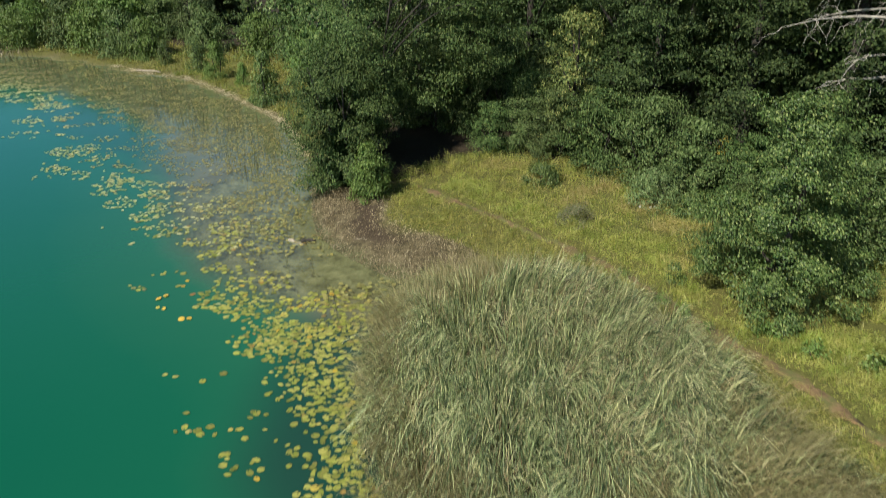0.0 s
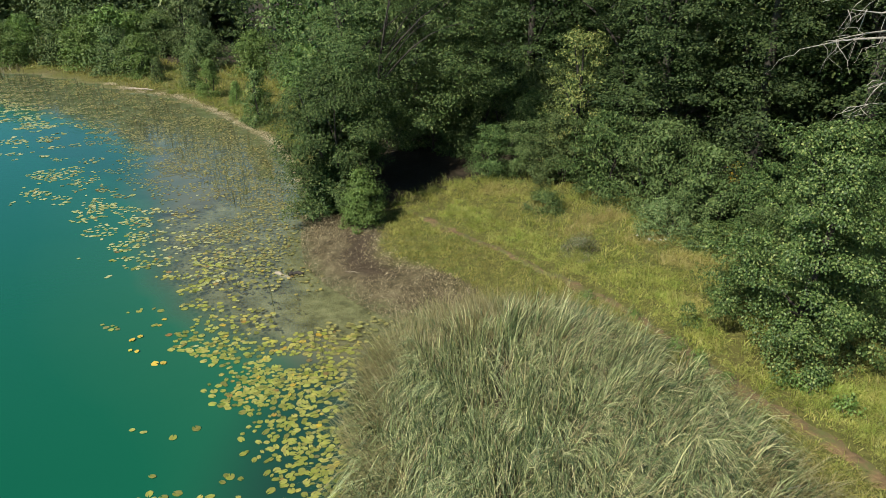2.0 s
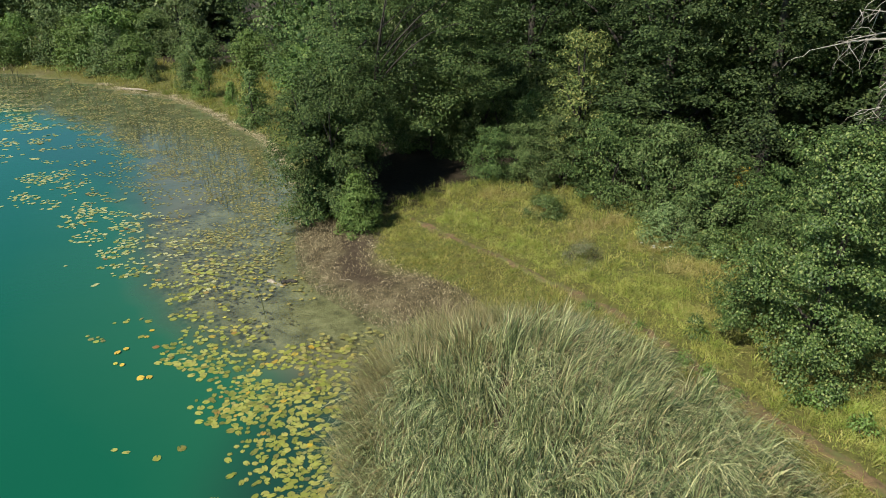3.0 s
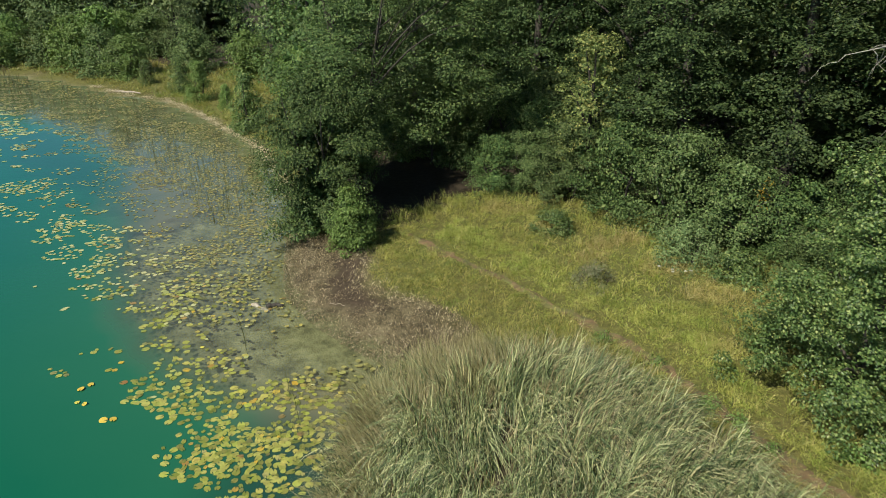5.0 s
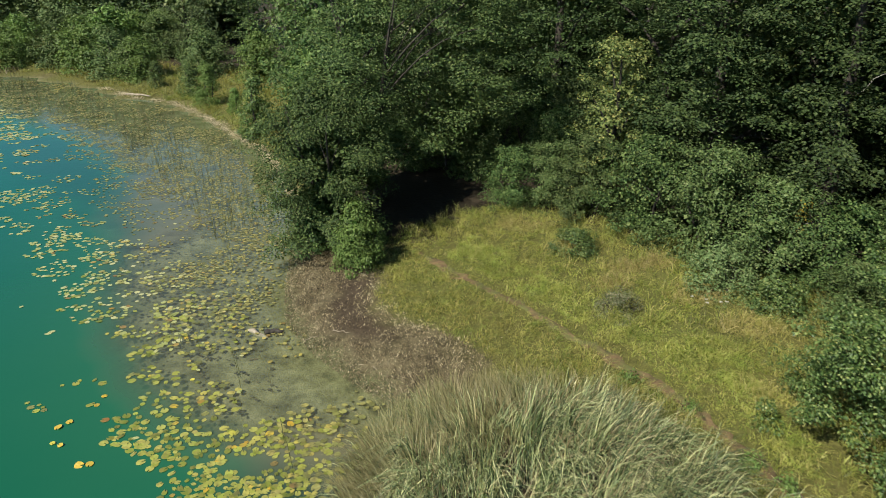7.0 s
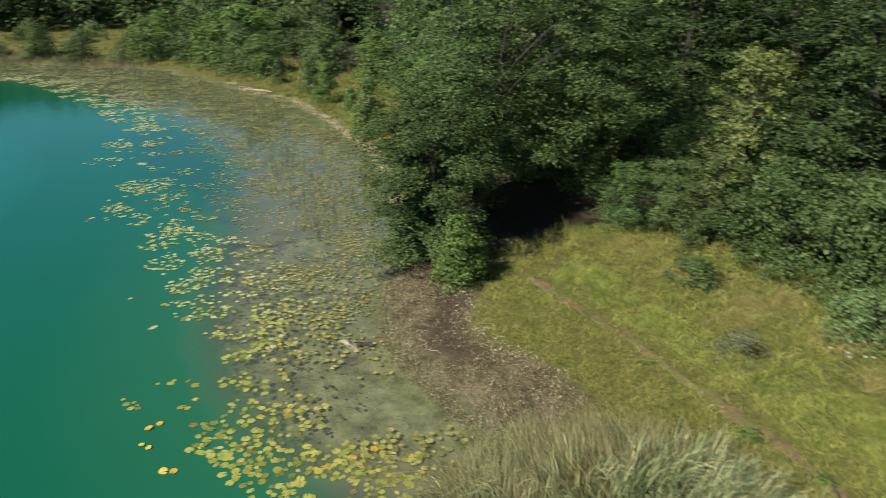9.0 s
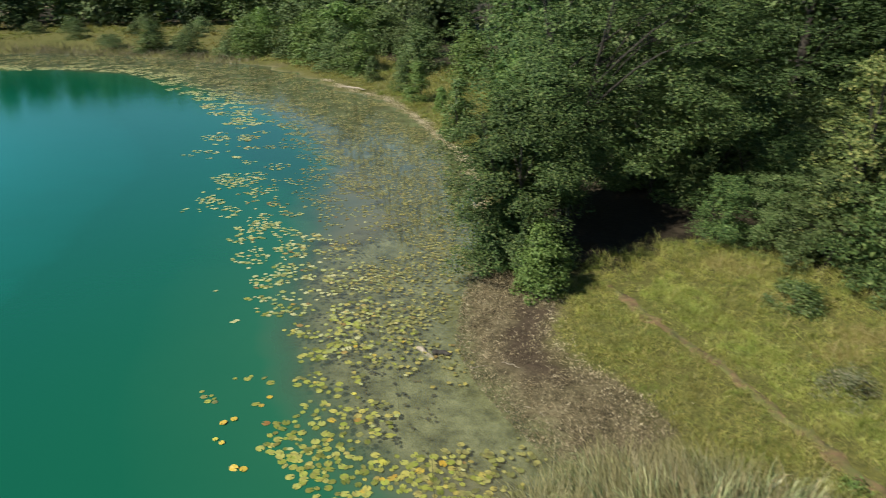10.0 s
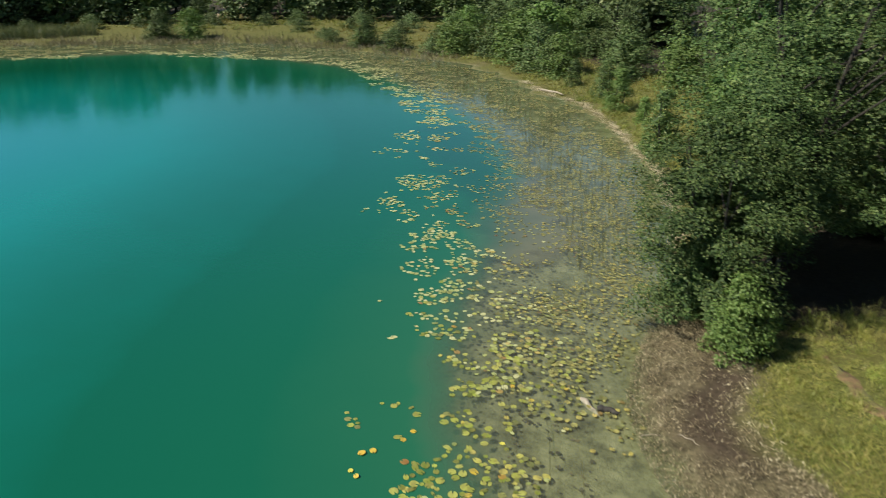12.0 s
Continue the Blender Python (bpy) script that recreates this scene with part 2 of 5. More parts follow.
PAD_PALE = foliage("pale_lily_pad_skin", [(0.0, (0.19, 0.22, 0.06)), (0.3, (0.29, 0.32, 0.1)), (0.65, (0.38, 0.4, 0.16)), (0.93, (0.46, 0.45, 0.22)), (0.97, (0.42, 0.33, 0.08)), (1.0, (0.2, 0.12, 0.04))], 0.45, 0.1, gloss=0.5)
PAD_DULL = foliage("old_lily_pad_skin", [(0.0, (0.1, 0.11, 0.032)), (0.4, (0.2, 0.2, 0.056)), (0.75, (0.31, 0.29, 0.09)), (0.93, (0.38, 0.32, 0.07)), (1.0, (0.13, 0.07, 0.03))], 0.4, 0.1, gloss=0.5, patch=(0.1, 0.085, 0.03), patch_scale=7.0)
PAD_SHADOW = foliage("pad_shadow_skin", [(0.0, (0.03, 0.026, 0.014)), (0.7, (0.07, 0.06, 0.03)), (1.0, (0.12, 0.09, 0.04))], 0.6, 0.05)
PAD_ORANGE = foliage("orange_lily_pad_skin", [(0.0, (0.42, 0.39, 0.06)), (0.6, (0.5, 0.42, 0.06)), (1.0, (0.5, 0.32, 0.04))], 0.35, 0.15, gloss=0.5)
LEAF_GOLD = foliage("golden_leaves", [(0.0, (0.4, 0.3, 0.03)), (1.0, (0.6, 0.45, 0.06))], 0.5, 0.3)
PETAL = foliage("white_petals", [(0.0, (0.36, 0.36, 0.28)), (1.0, (0.6, 0.6, 0.5))], 0.6, 0.2)


def bark(name, dark, light, scale=9.0):
    m, nt, bsdf = material(name)
    nz = noise_of(nt, scale, 5.0, 0.65, (1, 1, 0.3))
    nt.links.new(ramp(nt, nz, [(0.3, dark), (0.7, light)]), bsdf.inputs["Base Color"])
    bsdf.inputs["Roughness"].default_value = 0.85
    bump_of(nt, bsdf, nz, 0.6, 0.03)
    return m


BARK = bark("dark_bark", (0.012, 0.01, 0.007), (0.045, 0.037, 0.027))
WET_WOOD = bark("waterlogged_wood", (0.16, 0.13, 0.09), (0.36, 0.31, 0.23), 6.0)
DEAD_BARK = bark("bleached_dead_wood", (0.16, 0.145, 0.12), (0.4, 0.37, 0.32), 6.0)


def ground_material():
    m, nt, bsdf = material("ground_cover")
    geo = nt.nodes.new("ShaderNodeNewGeometry")
    split = nt.nodes.new("ShaderNodeSeparateXYZ")
    nt.links.new(geo.outputs["Position"], split.inputs[0])
    z = split.outputs[2]
    fine, broad = noise_of(nt, 7.0, 6.0, 0.7), noise_of(nt, 0.33, 4.0)
    turf = mix_color(nt, broad, ramp(nt, fine, [(0.3, (0.035, 0.046, 0.01)), (0.7, (0.11, 0.125, 0.026))]), ramp(nt, fine, [(0.3, (0.05, 0.045, 0.013)), (0.7, (0.15, 0.125, 0.038))]))
    mud = ramp(nt, noise_of(nt, 1.6, 8.0, 0.78), [(0.32, (0.028, 0.023, 0.012)), (0.5, (0.088, 0.074, 0.038)), (0.7, (0.22, 0.186, 0.106))])
    # Woodland floor litter, coloured near-black so gaps between the trees look shaded.
    shaded_floor_litter = ramp(nt, fine, [(0.3, (0.016, 0.013, 0.008)), (0.75, (0.05, 0.038, 0.022))])

    def attribute(name):
        at = nt.nodes.new("ShaderNodeAttribute")
        at.attribute_name = name
        return at.outputs["Fac"]

    mud = mix_color(nt, attribute("soaked_shade"), mud, ramp(nt, fine, [(0.3, (0.028, 0.02, 0.012)), (0.8, (0.085, 0.062, 0.038))]))
    land = mix_color(nt, attribute("mud"), turf, mud)
    land = mix_color(nt, attribute("woods"), land, shaded_floor_litter)
    # lake bed: pale silt in the shallows, the deep water's green-blue absorption painted below
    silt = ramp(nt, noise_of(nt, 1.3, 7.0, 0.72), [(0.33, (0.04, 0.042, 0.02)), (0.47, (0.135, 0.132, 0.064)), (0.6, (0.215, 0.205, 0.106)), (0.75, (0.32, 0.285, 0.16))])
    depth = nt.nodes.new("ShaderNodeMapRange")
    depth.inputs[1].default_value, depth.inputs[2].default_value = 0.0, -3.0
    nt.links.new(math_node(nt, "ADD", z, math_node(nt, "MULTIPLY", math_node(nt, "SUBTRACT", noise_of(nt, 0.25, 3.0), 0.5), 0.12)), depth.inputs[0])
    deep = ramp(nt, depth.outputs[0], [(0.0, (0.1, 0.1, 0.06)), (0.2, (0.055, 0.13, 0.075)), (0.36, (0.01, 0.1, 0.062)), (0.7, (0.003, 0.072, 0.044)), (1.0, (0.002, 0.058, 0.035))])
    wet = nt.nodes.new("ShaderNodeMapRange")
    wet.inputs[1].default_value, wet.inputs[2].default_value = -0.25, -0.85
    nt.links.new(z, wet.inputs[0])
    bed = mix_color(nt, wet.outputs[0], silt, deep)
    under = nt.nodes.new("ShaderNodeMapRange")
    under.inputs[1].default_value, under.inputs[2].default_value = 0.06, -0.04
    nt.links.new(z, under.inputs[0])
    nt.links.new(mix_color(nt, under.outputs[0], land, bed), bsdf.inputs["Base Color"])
    bsdf.inputs["Roughness"].default_value = 0.9
    bsdf.inputs["Specular IOR Level"].default_value = 0.2
    bump_of(nt, bsdf, fine, 0.8, 0.08)
    return m


def water_material():
    """Clear over the shallows, clouded green-blue where deep, mid-lake blued for mirrored sky; the surface mirrors by
    its Fresnel share.
    """
    m, nt, bsdf = material("lake_water")
    nt.nodes.remove(bsdf)
    bump = nt.nodes.new("ShaderNodeBump")
    bump.inputs["Strength"].default_value, bump.inputs["Distance"].default_value = 0.2, 0.02
    small, large = noise_of(nt, 3.2, 3.0, 0.5, (1.0, 1.6, 1.0)), noise_of(nt, 0.8, 2.0)
    nt.links.new(math_node(nt, "ADD", math_node(nt, "ADD", small, large), math_node(nt, "MULTIPLY", noise_of(nt, 9.0, 2.0, 0.5, (1.0, 1.5, 1.0)), 0.35)), bump.inputs["Height"])
    gloss = nt.nodes.new("ShaderNodeBsdfGlossy")
    gloss.inputs["Roughness"].default_value = 0.05
    gloss.inputs["Color"].default_value = (0.46, 0.88, 1.0, 1)
    clear = nt.nodes.new("ShaderNodeBsdfTransparent")
    clear.inputs["Color"].default_value = (0.9, 0.945, 0.89, 1)
    at = nt.nodes.new("ShaderNodeAttribute")
    at.attribute_name = "depth"
    depth = math_node(nt, "ADD", at.outputs["Fac"], math_node(nt, "MULTIPLY", math_node(nt, "SUBTRACT", noise_of(nt, 0.3, 4.0), 0.5), 0.16))
    cloud = nt.nodes.new("ShaderNodeBsdfDiffuse")
    # Darker tint mixed into the water body by a mask.
    dark_tint = nt.nodes.new("ShaderNodeAttribute")
    dark_tint.attribute_name = "darkening"
    scaled = math_node(nt, "MULTIPLY", depth, 1 / 5.0)
    # The last two stops also paint in the sky that mid-lake water mirrors.
    hue = ramp(nt, scaled, [(0.015, (0.175, 0.155, 0.08)), (0.035, (0.12, 0.122, 0.068)), (0.07, (0.05, 0.102, 0.052)), (0.12, (0.013, 0.085, 0.04)), (0.25, (0.004, 0.073, 0.035)), (0.5, (0.002, 0.068, 0.033)), (0.68, (0.001, 0.125, 0.096)), (0.93, (0.001, 0.122, 0.118))])
    nt.links.new(mix_color(nt, math_node(nt, "MULTIPLY", dark_tint.outputs["Fac"], 0.85), hue, (0.009, 0.032, 0.022)), cloud.inputs["Color"])
    murk = nt.nodes.new("ShaderNodeMapRange")
    murk.interpolation_type = "SMOOTHSTEP"
    murk.inputs[1].default_value, murk.inputs[2].default_value, murk.inputs[3].default_value = 0.05, 0.6, 0.15
    nt.links.new(math_node(nt, "ADD", depth, dark_tint.outputs["Fac"]), murk.inputs[0])
    body = nt.nodes.new("ShaderNodeMixShader")
    nt.links.new(murk.outputs[0], body.inputs[0])
    nt.links.new(clear.outputs[0], body.inputs[1])
    nt.links.new(cloud.outputs[0], body.inputs[2])
    facing = nt.nodes.new("ShaderNodeLayerWeight")
    facing.inputs["Blend"].default_value = 0.5
    share = math_node(nt, "ADD", math_node(nt, "MULTIPLY", math_node(nt, "POWER", facing.outputs["Facing"], 4.8), 0.965), 0.035)
    mix = nt.nodes.new("ShaderNodeMixShader")
    nt.links.new(bump.outputs[0], gloss.inputs["Normal"])
    nt.links.new(bump.outputs[0], facing.inputs["Normal"])
    nt.links.new(share, mix.inputs[0])
    nt.links.new(body.outputs[0], mix.inputs[1])
    nt.links.new(gloss.outputs[0], mix.inputs[2])
    nt.links.new(mix.outputs[0], nt.nodes["Material Output"].inputs["Surface"])
    return m


def soil_material():
    m, nt, bsdf = material("trodden_soil")
    nz = noise_of(nt, 5.0, 6.0, 0.7)
    earth = ramp(nt, nz, [(0.3, (0.05, 0.033, 0.013)), (0.5, (0.125, 0.08, 0.034)), (0.75, (0.2, 0.132, 0.06))])
    moss = nt.nodes.new("ShaderNodeMapRange")
    moss.inputs[1].default_value, moss.inputs[2].default_value = 0.44, 0.6
    nt.links.new(noise_of(nt, 1.7, 5.0, 0.7), moss.inputs[0])
    nt.links.new(mix_color(nt, moss.outputs[0], earth, (0.085, 0.09, 0.022)), bsdf.inputs["Base Color"])
    bsdf.inputs["Roughness"].default_value = 0.95
    bump_of(nt, bsdf, nz, 0.7, 0.04)
    return m


def sand_material():
    m, nt, bsdf = material("bare_sand")
    nt.links.new(ramp(nt, noise_of(nt, 1.5, 5.0, 0.7), [(0.3, (0.2, 0.14, 0.08)), (0.7, (0.4, 0.31, 0.2))]), bsdf.inputs["Base Color"])
    bsdf.inputs["Roughness"].default_value = 0.95
    return m


GROUND, WATER, SOIL, SAND = ground_material(), water_material(), soil_material(), sand_material()

# ---- plan of the lake and the land ----
SHORE = [(-0.6, 5), (-1.0, 9), (-1.4, 10.6), (-2.0, 12), (-2.1, 14), (-2.1, 16), (-2.0, 18.2), (-1.7, 19.8), (-1.9, 20.6), (-2.7, 21.2), (-3.6, 22.0), (-4.9, 23.4), (-5.7, 25.1), (-6.1, 27.0), (-6.5, 28.8),
         (-7.6, 33), (-9.4, 37.5), (-11.4, 41.5), (-13.9, 44.7), (-17.8, 49.7), (-21.7, 54), (-25.5, 55.8), (-29.5, 59.2), (-34.1, 62.8), (-41, 64.8), (-48.5, 65.4), (-55, 65.6), (-63, 64.0), (-70, 60.2),
         (-77, 54), (-82, 48.8), (-88, 44.6), (-96, 35), (-106, 18), (-108, -10), (-95, -40), (-60, -55), (-25, -45), (-8, -25), (-2, -5)]
DEEP = [(-1.6, 5), (-1.7, 9), (-2.0, 10.6), (-2.6, 12), (-3.1, 14), (-4.0, 15.7), (-5.4, 17.2), (-7.3, 18.6), (-9.0, 20.1), (-10.6, 22.3), (-11.9, 24.4), (-13.2, 27.6), (-15.2, 31.2), (-18.1, 37.9), (-23, 43.5), (-30, 48.5),
        (-38, 52.5), (-46, 55.5), (-54, 55), (-60, 53.5), (-67, 50), (-72, 44), (-78, 36), (-88, 20), (-94, -8), (-82, -32), (-56, -44), (-28, -36), (-12, -20), (-5, -5)]
PATH = [(10.0, 7.5), (9.1, 9.6), (8.3, 11.4), (7.8, 12.9), (7.3, 14.0), (6.6, 14.8), (6.05, 15.8), (5.6, 17.0), (5.3, 18.0), (4.9, 19.1), (4.3, 20.3), (3.3, 21.5), (2.2, 23.0), (1.2, 24.3), (0.4, 25.0), (-0.5, 25.8), (-1.4, 26.9), (-2.0, 28.0)]
MUD = [(-6.6, 28.8), (-6.2, 26.8), (-5.8, 25.0), (-5.3, 23.4), (-4.2, 21.9), (-3.2, 20.9), (-2.0, 19.8), (-0.8, 19.8), (0.4, 21.3), (-0.4, 22.5), (-1.8, 23.3), (-2.9, 24.2), (-3.0, 26.0), (-3.9, 27.7), (-5.0, 28.4)]
REEDS = [(-1.0, 7.5), (-1.7, 10.4), (-2.2, 12), (-2.6, 14), (-2.6, 16), (-2.4, 17.8), (-1.7, 19.3), (-0.7, 20.0), (0.8, 20.2), (2.3, 19.9), (3.4, 19.2), (4.3, 17.6), (5.3, 15.6), (6.0, 13.9), (6.7, 12.1), (7.5, 10.2), (8.2, 7.5)]
WOODS = [(-3.6, 28.6), (-1.6, 28.9), (0.0, 30.4), (2.0, 31.2), (4.4, 28.9), (6.4, 27.0), (7.8, 25.0), (9.4, 23.6), (12, 21.5), (16, 18), (22, 12), (60, 0), (300, 0), (300, 400), (-250, 400), (-250, 20), (-108, 36), (-99, 52), (-88, 66),
         (-79, 76), (-66, 85), (-56, 89), (-48, 88), (-40, 74), (-34, 68), (-27, 65), (-20, 62), (-14, 57), (-9.5, 49), (-7.5, 42), (-6.5, 35), (-6.0, 31)]


def land_height(x, y):
    x, y = np.asarray(x, float), np.asarray(y, float)
    d = poly_distance(x, y, SHORE)
    e = poly_distance(x, y, DEEP)
    d = d + 0.28 * wave_noise(x, y, 1.7, 12) * smooth(19, 21, y) * (1 - smooth(60, 80, np.hypot(x, y)))
    rise = 0.16 * smooth(0, 0.9, d) + 0.34 * smooth(0.5, 4.5, d) + 0.45 * smooth(3, 11, d) + 0.9 * smooth(12, 60, d)
    rise = rise + 0.04 * wave_noise(x, y, 3.0, 3) * smooth(0.3, 2, d) + 0.10 * wave_noise(x, y, 9.0, 4) * smooth(2, 8, d)
    share = np.clip(-d / np.maximum(-d + np.maximum(e, 0), 1e-6), 0, 1)
    shelf = -0.03 * smooth(0, 0.3, -d) - 0.17 * share ** 1.2 + 0.03 * wave_noise(x, y, 2.6, 5) * smooth(0.2, 1.5, -d)
    drop = -0.75 * smooth(-2.4, 2.6, -e) - 1.7 * smooth(1.5, 9, -e) - 2.0 * smooth(8, 32, -e)
    return np.where(d > 0, rise, np.where(e < 0, shelf + drop, np.minimum(shelf + drop, -0.015)))


def on_land(x, y):
    return float(land_height(np.array([x]), np.array([y]))[0])


def spaced(lo, hi, step, grow, reach):
    mid = list(np.arange(lo, hi, step))
    up, down, s = [hi], [lo - step], step
    while up[-1] < reach:
        s *= grow
        up.append(up[-1] + s)
        down.append(down[-1] - s)
    return np.array(down[::-1] + mid + up)


gx, gy = spaced(-11.0, 10.0, 0.3, 1.07, 2500), spaced(9.0, 31.0, 0.3, 1.07, 2500)
X, Y = np.meshgrid(gx, gy, indexing="ij")
X, Y = X.ravel(), Y.ravel()
Z = land_height(X, Y)
i, j = np.meshgrid(np.arange(len(gx) - 1), np.arange(len(gy) - 1), indexing="ij")
k = (i * len(gy) + j).ravel()
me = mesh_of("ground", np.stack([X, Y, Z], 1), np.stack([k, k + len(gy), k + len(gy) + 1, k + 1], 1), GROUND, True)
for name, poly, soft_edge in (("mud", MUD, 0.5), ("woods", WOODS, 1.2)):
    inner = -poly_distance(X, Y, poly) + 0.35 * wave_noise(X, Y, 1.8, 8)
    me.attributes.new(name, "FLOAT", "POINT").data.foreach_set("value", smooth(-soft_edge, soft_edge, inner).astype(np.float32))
soaked_shade = -poly_distance(X, Y, [(-4.2, 26.2), (-4.4, 24.4), (-3.6, 22.8), (-2.6, 22.3), (-2.4, 23.2), (-3.0, 24.2), (-3.2, 25.8)]) + 0.4 * wave_noise(X, Y, 1.1, 10)
me.attributes.new("soaked_shade", "FLOAT", "POINT").data.foreach_set("value", smooth(-0.4, 0.3, soaked_shade).astype(np.float32))
# a narrow rim of mud and litter all along the water
rim = (1 - smooth(0.05, 0.45, np.abs(poly_distance(X, Y, SHORE)) + 0.25 * wave_noise(X, Y, 1.5, 9))) * smooth(19, 21, Y)
values = np.empty(len(X), np.float32)
me.attributes["mud"].data.foreach_get("value", values)
# Ground under the reeds goes mud-dark to paint shade into the blade gaps.
under_reeds = smooth(-0.2, 0.5, -poly_distance(X, Y, REEDS))
me.attributes["mud"].data.foreach_set("value", np.maximum(values, np.maximum(rim * 0.6, under_reeds)).astype(np.float32))
me.attributes["soaked_shade"].data.foreach_get("value", values)
me.attributes["soaked_shade"].data.foreach_set("value", np.maximum(values, under_reeds).astype(np.float32))
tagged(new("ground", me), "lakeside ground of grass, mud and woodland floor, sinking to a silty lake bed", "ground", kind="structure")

wet = poly_distance(X, Y, SHORE) < 1.0
quads = np.stack([k, k + len(gy), k + len(gy) + 1, k + 1], 1)
quads = quads[wet[quads].any(1)]
used, quads = np.unique(quads, return_inverse=True)
me = mesh_of("water", np.stack([X[used], Y[used], np.zeros(len(used))], 1), quads.reshape(-1, 4), WATER, True)
# Water within a few metres of the near shore is darker.
darkening = (1 - smooth(1.4, 3.8, np.abs(poly_distance(X[used], Y[used], SHORE)))) * (1 - smooth(16.5, 19.5, Y[used]))
# Water darkened in this band so the mirrored sky stands out.
weed = 1 - smooth(0.8, 2.6, poly_distance(X[used], Y[used], [(-24.5, 43), (-20.5, 38.4), (-16, 34.5), (-12.5, 31)], False) + 0.9 * wave_noise(X[used], Y[used], 3.0, 13))
darkening = np.maximum(darkening, 0.5 * weed)
me.attributes.new("darkening", "FLOAT", "POINT").data.foreach_set("value", darkening.astype(np.float32))
me.attributes.new("depth", "FLOAT", "POINT").data.foreach_set("value", np.maximum(-Z[used], 0).astype(np.float32))
tagged(new("water", me), "calm turquoise lake water, clear over the shallows", "water", kind="structure")


def along(poly, step):
    p = np.array(poly, float)
    seg = np.linalg.norm(np.diff(p, axis=0), axis=1)
    s = np.concatenate([[0], np.cumsum(seg)])
    t = np.arange(0, s[-1], step)
    q = np.stack([np.interp(t, s, p[:, 0]), np.interp(t, s, p[:, 1])], 1)
    w = int(max(1, 0.8 / step))
    kern = np.ones(2 * w + 1) / (2 * w + 1)
    pad = np.pad(q, ((w, w), (0, 0)), mode="edge")
    return np.stack([np.convolve(pad[:, 0], kern, "valid"), np.convolve(pad[:, 1], kern, "valid")], 1)


def build_path():
    c = along(PATH, 0.1)
    side = unit(np.gradient(c, axis=0))[:, ::-1] * np.array([1, -1])
    s = np.arange(len(c)) * 0.1
    rows, across = [], (-1, -0.5, 0, 0.5, 1)
    for a in across:
        half = (0.24 + 0.05 * np.sin(s * 0.9)) * (1 - 0.25 * smooth(9, 15, s)) * (0.55 + 0.45 * smooth(-0.55, 0.1, wave_noise(s, s * 0, 2.3, 23))) * np.clip((s[-1] - s) / 1.2, 0.05, 1) + 0.1 * wave_noise(s, s * 0 + a * 3, 1.4, 21) + 0.08 * wave_noise(s, s * 0 + a * 5, 0.5, 22)
        p = c + side * (a * half)[:, None]
        rows.append(np.stack([p[:, 0], p[:, 1], land_height(p[:, 0], p[:, 1]) + (0.035 if abs(a) < 1 else 0.0) - 0.012 * (a == 0)], 1))
    v = np.stack(rows, 1).reshape(-1, 3)
    i, j = np.meshgrid(np.arange(len(c) - 1), np.arange(4), indexing="ij")
    k = (i * 5 + j).ravel()
    tagged(new("path", mesh_of("path", v, np.stack([k, k + 1, k + 6, k + 5], 1), SOIL, True)), "narrow trodden earth path through the grass", "path", kind="structure")


build_path()


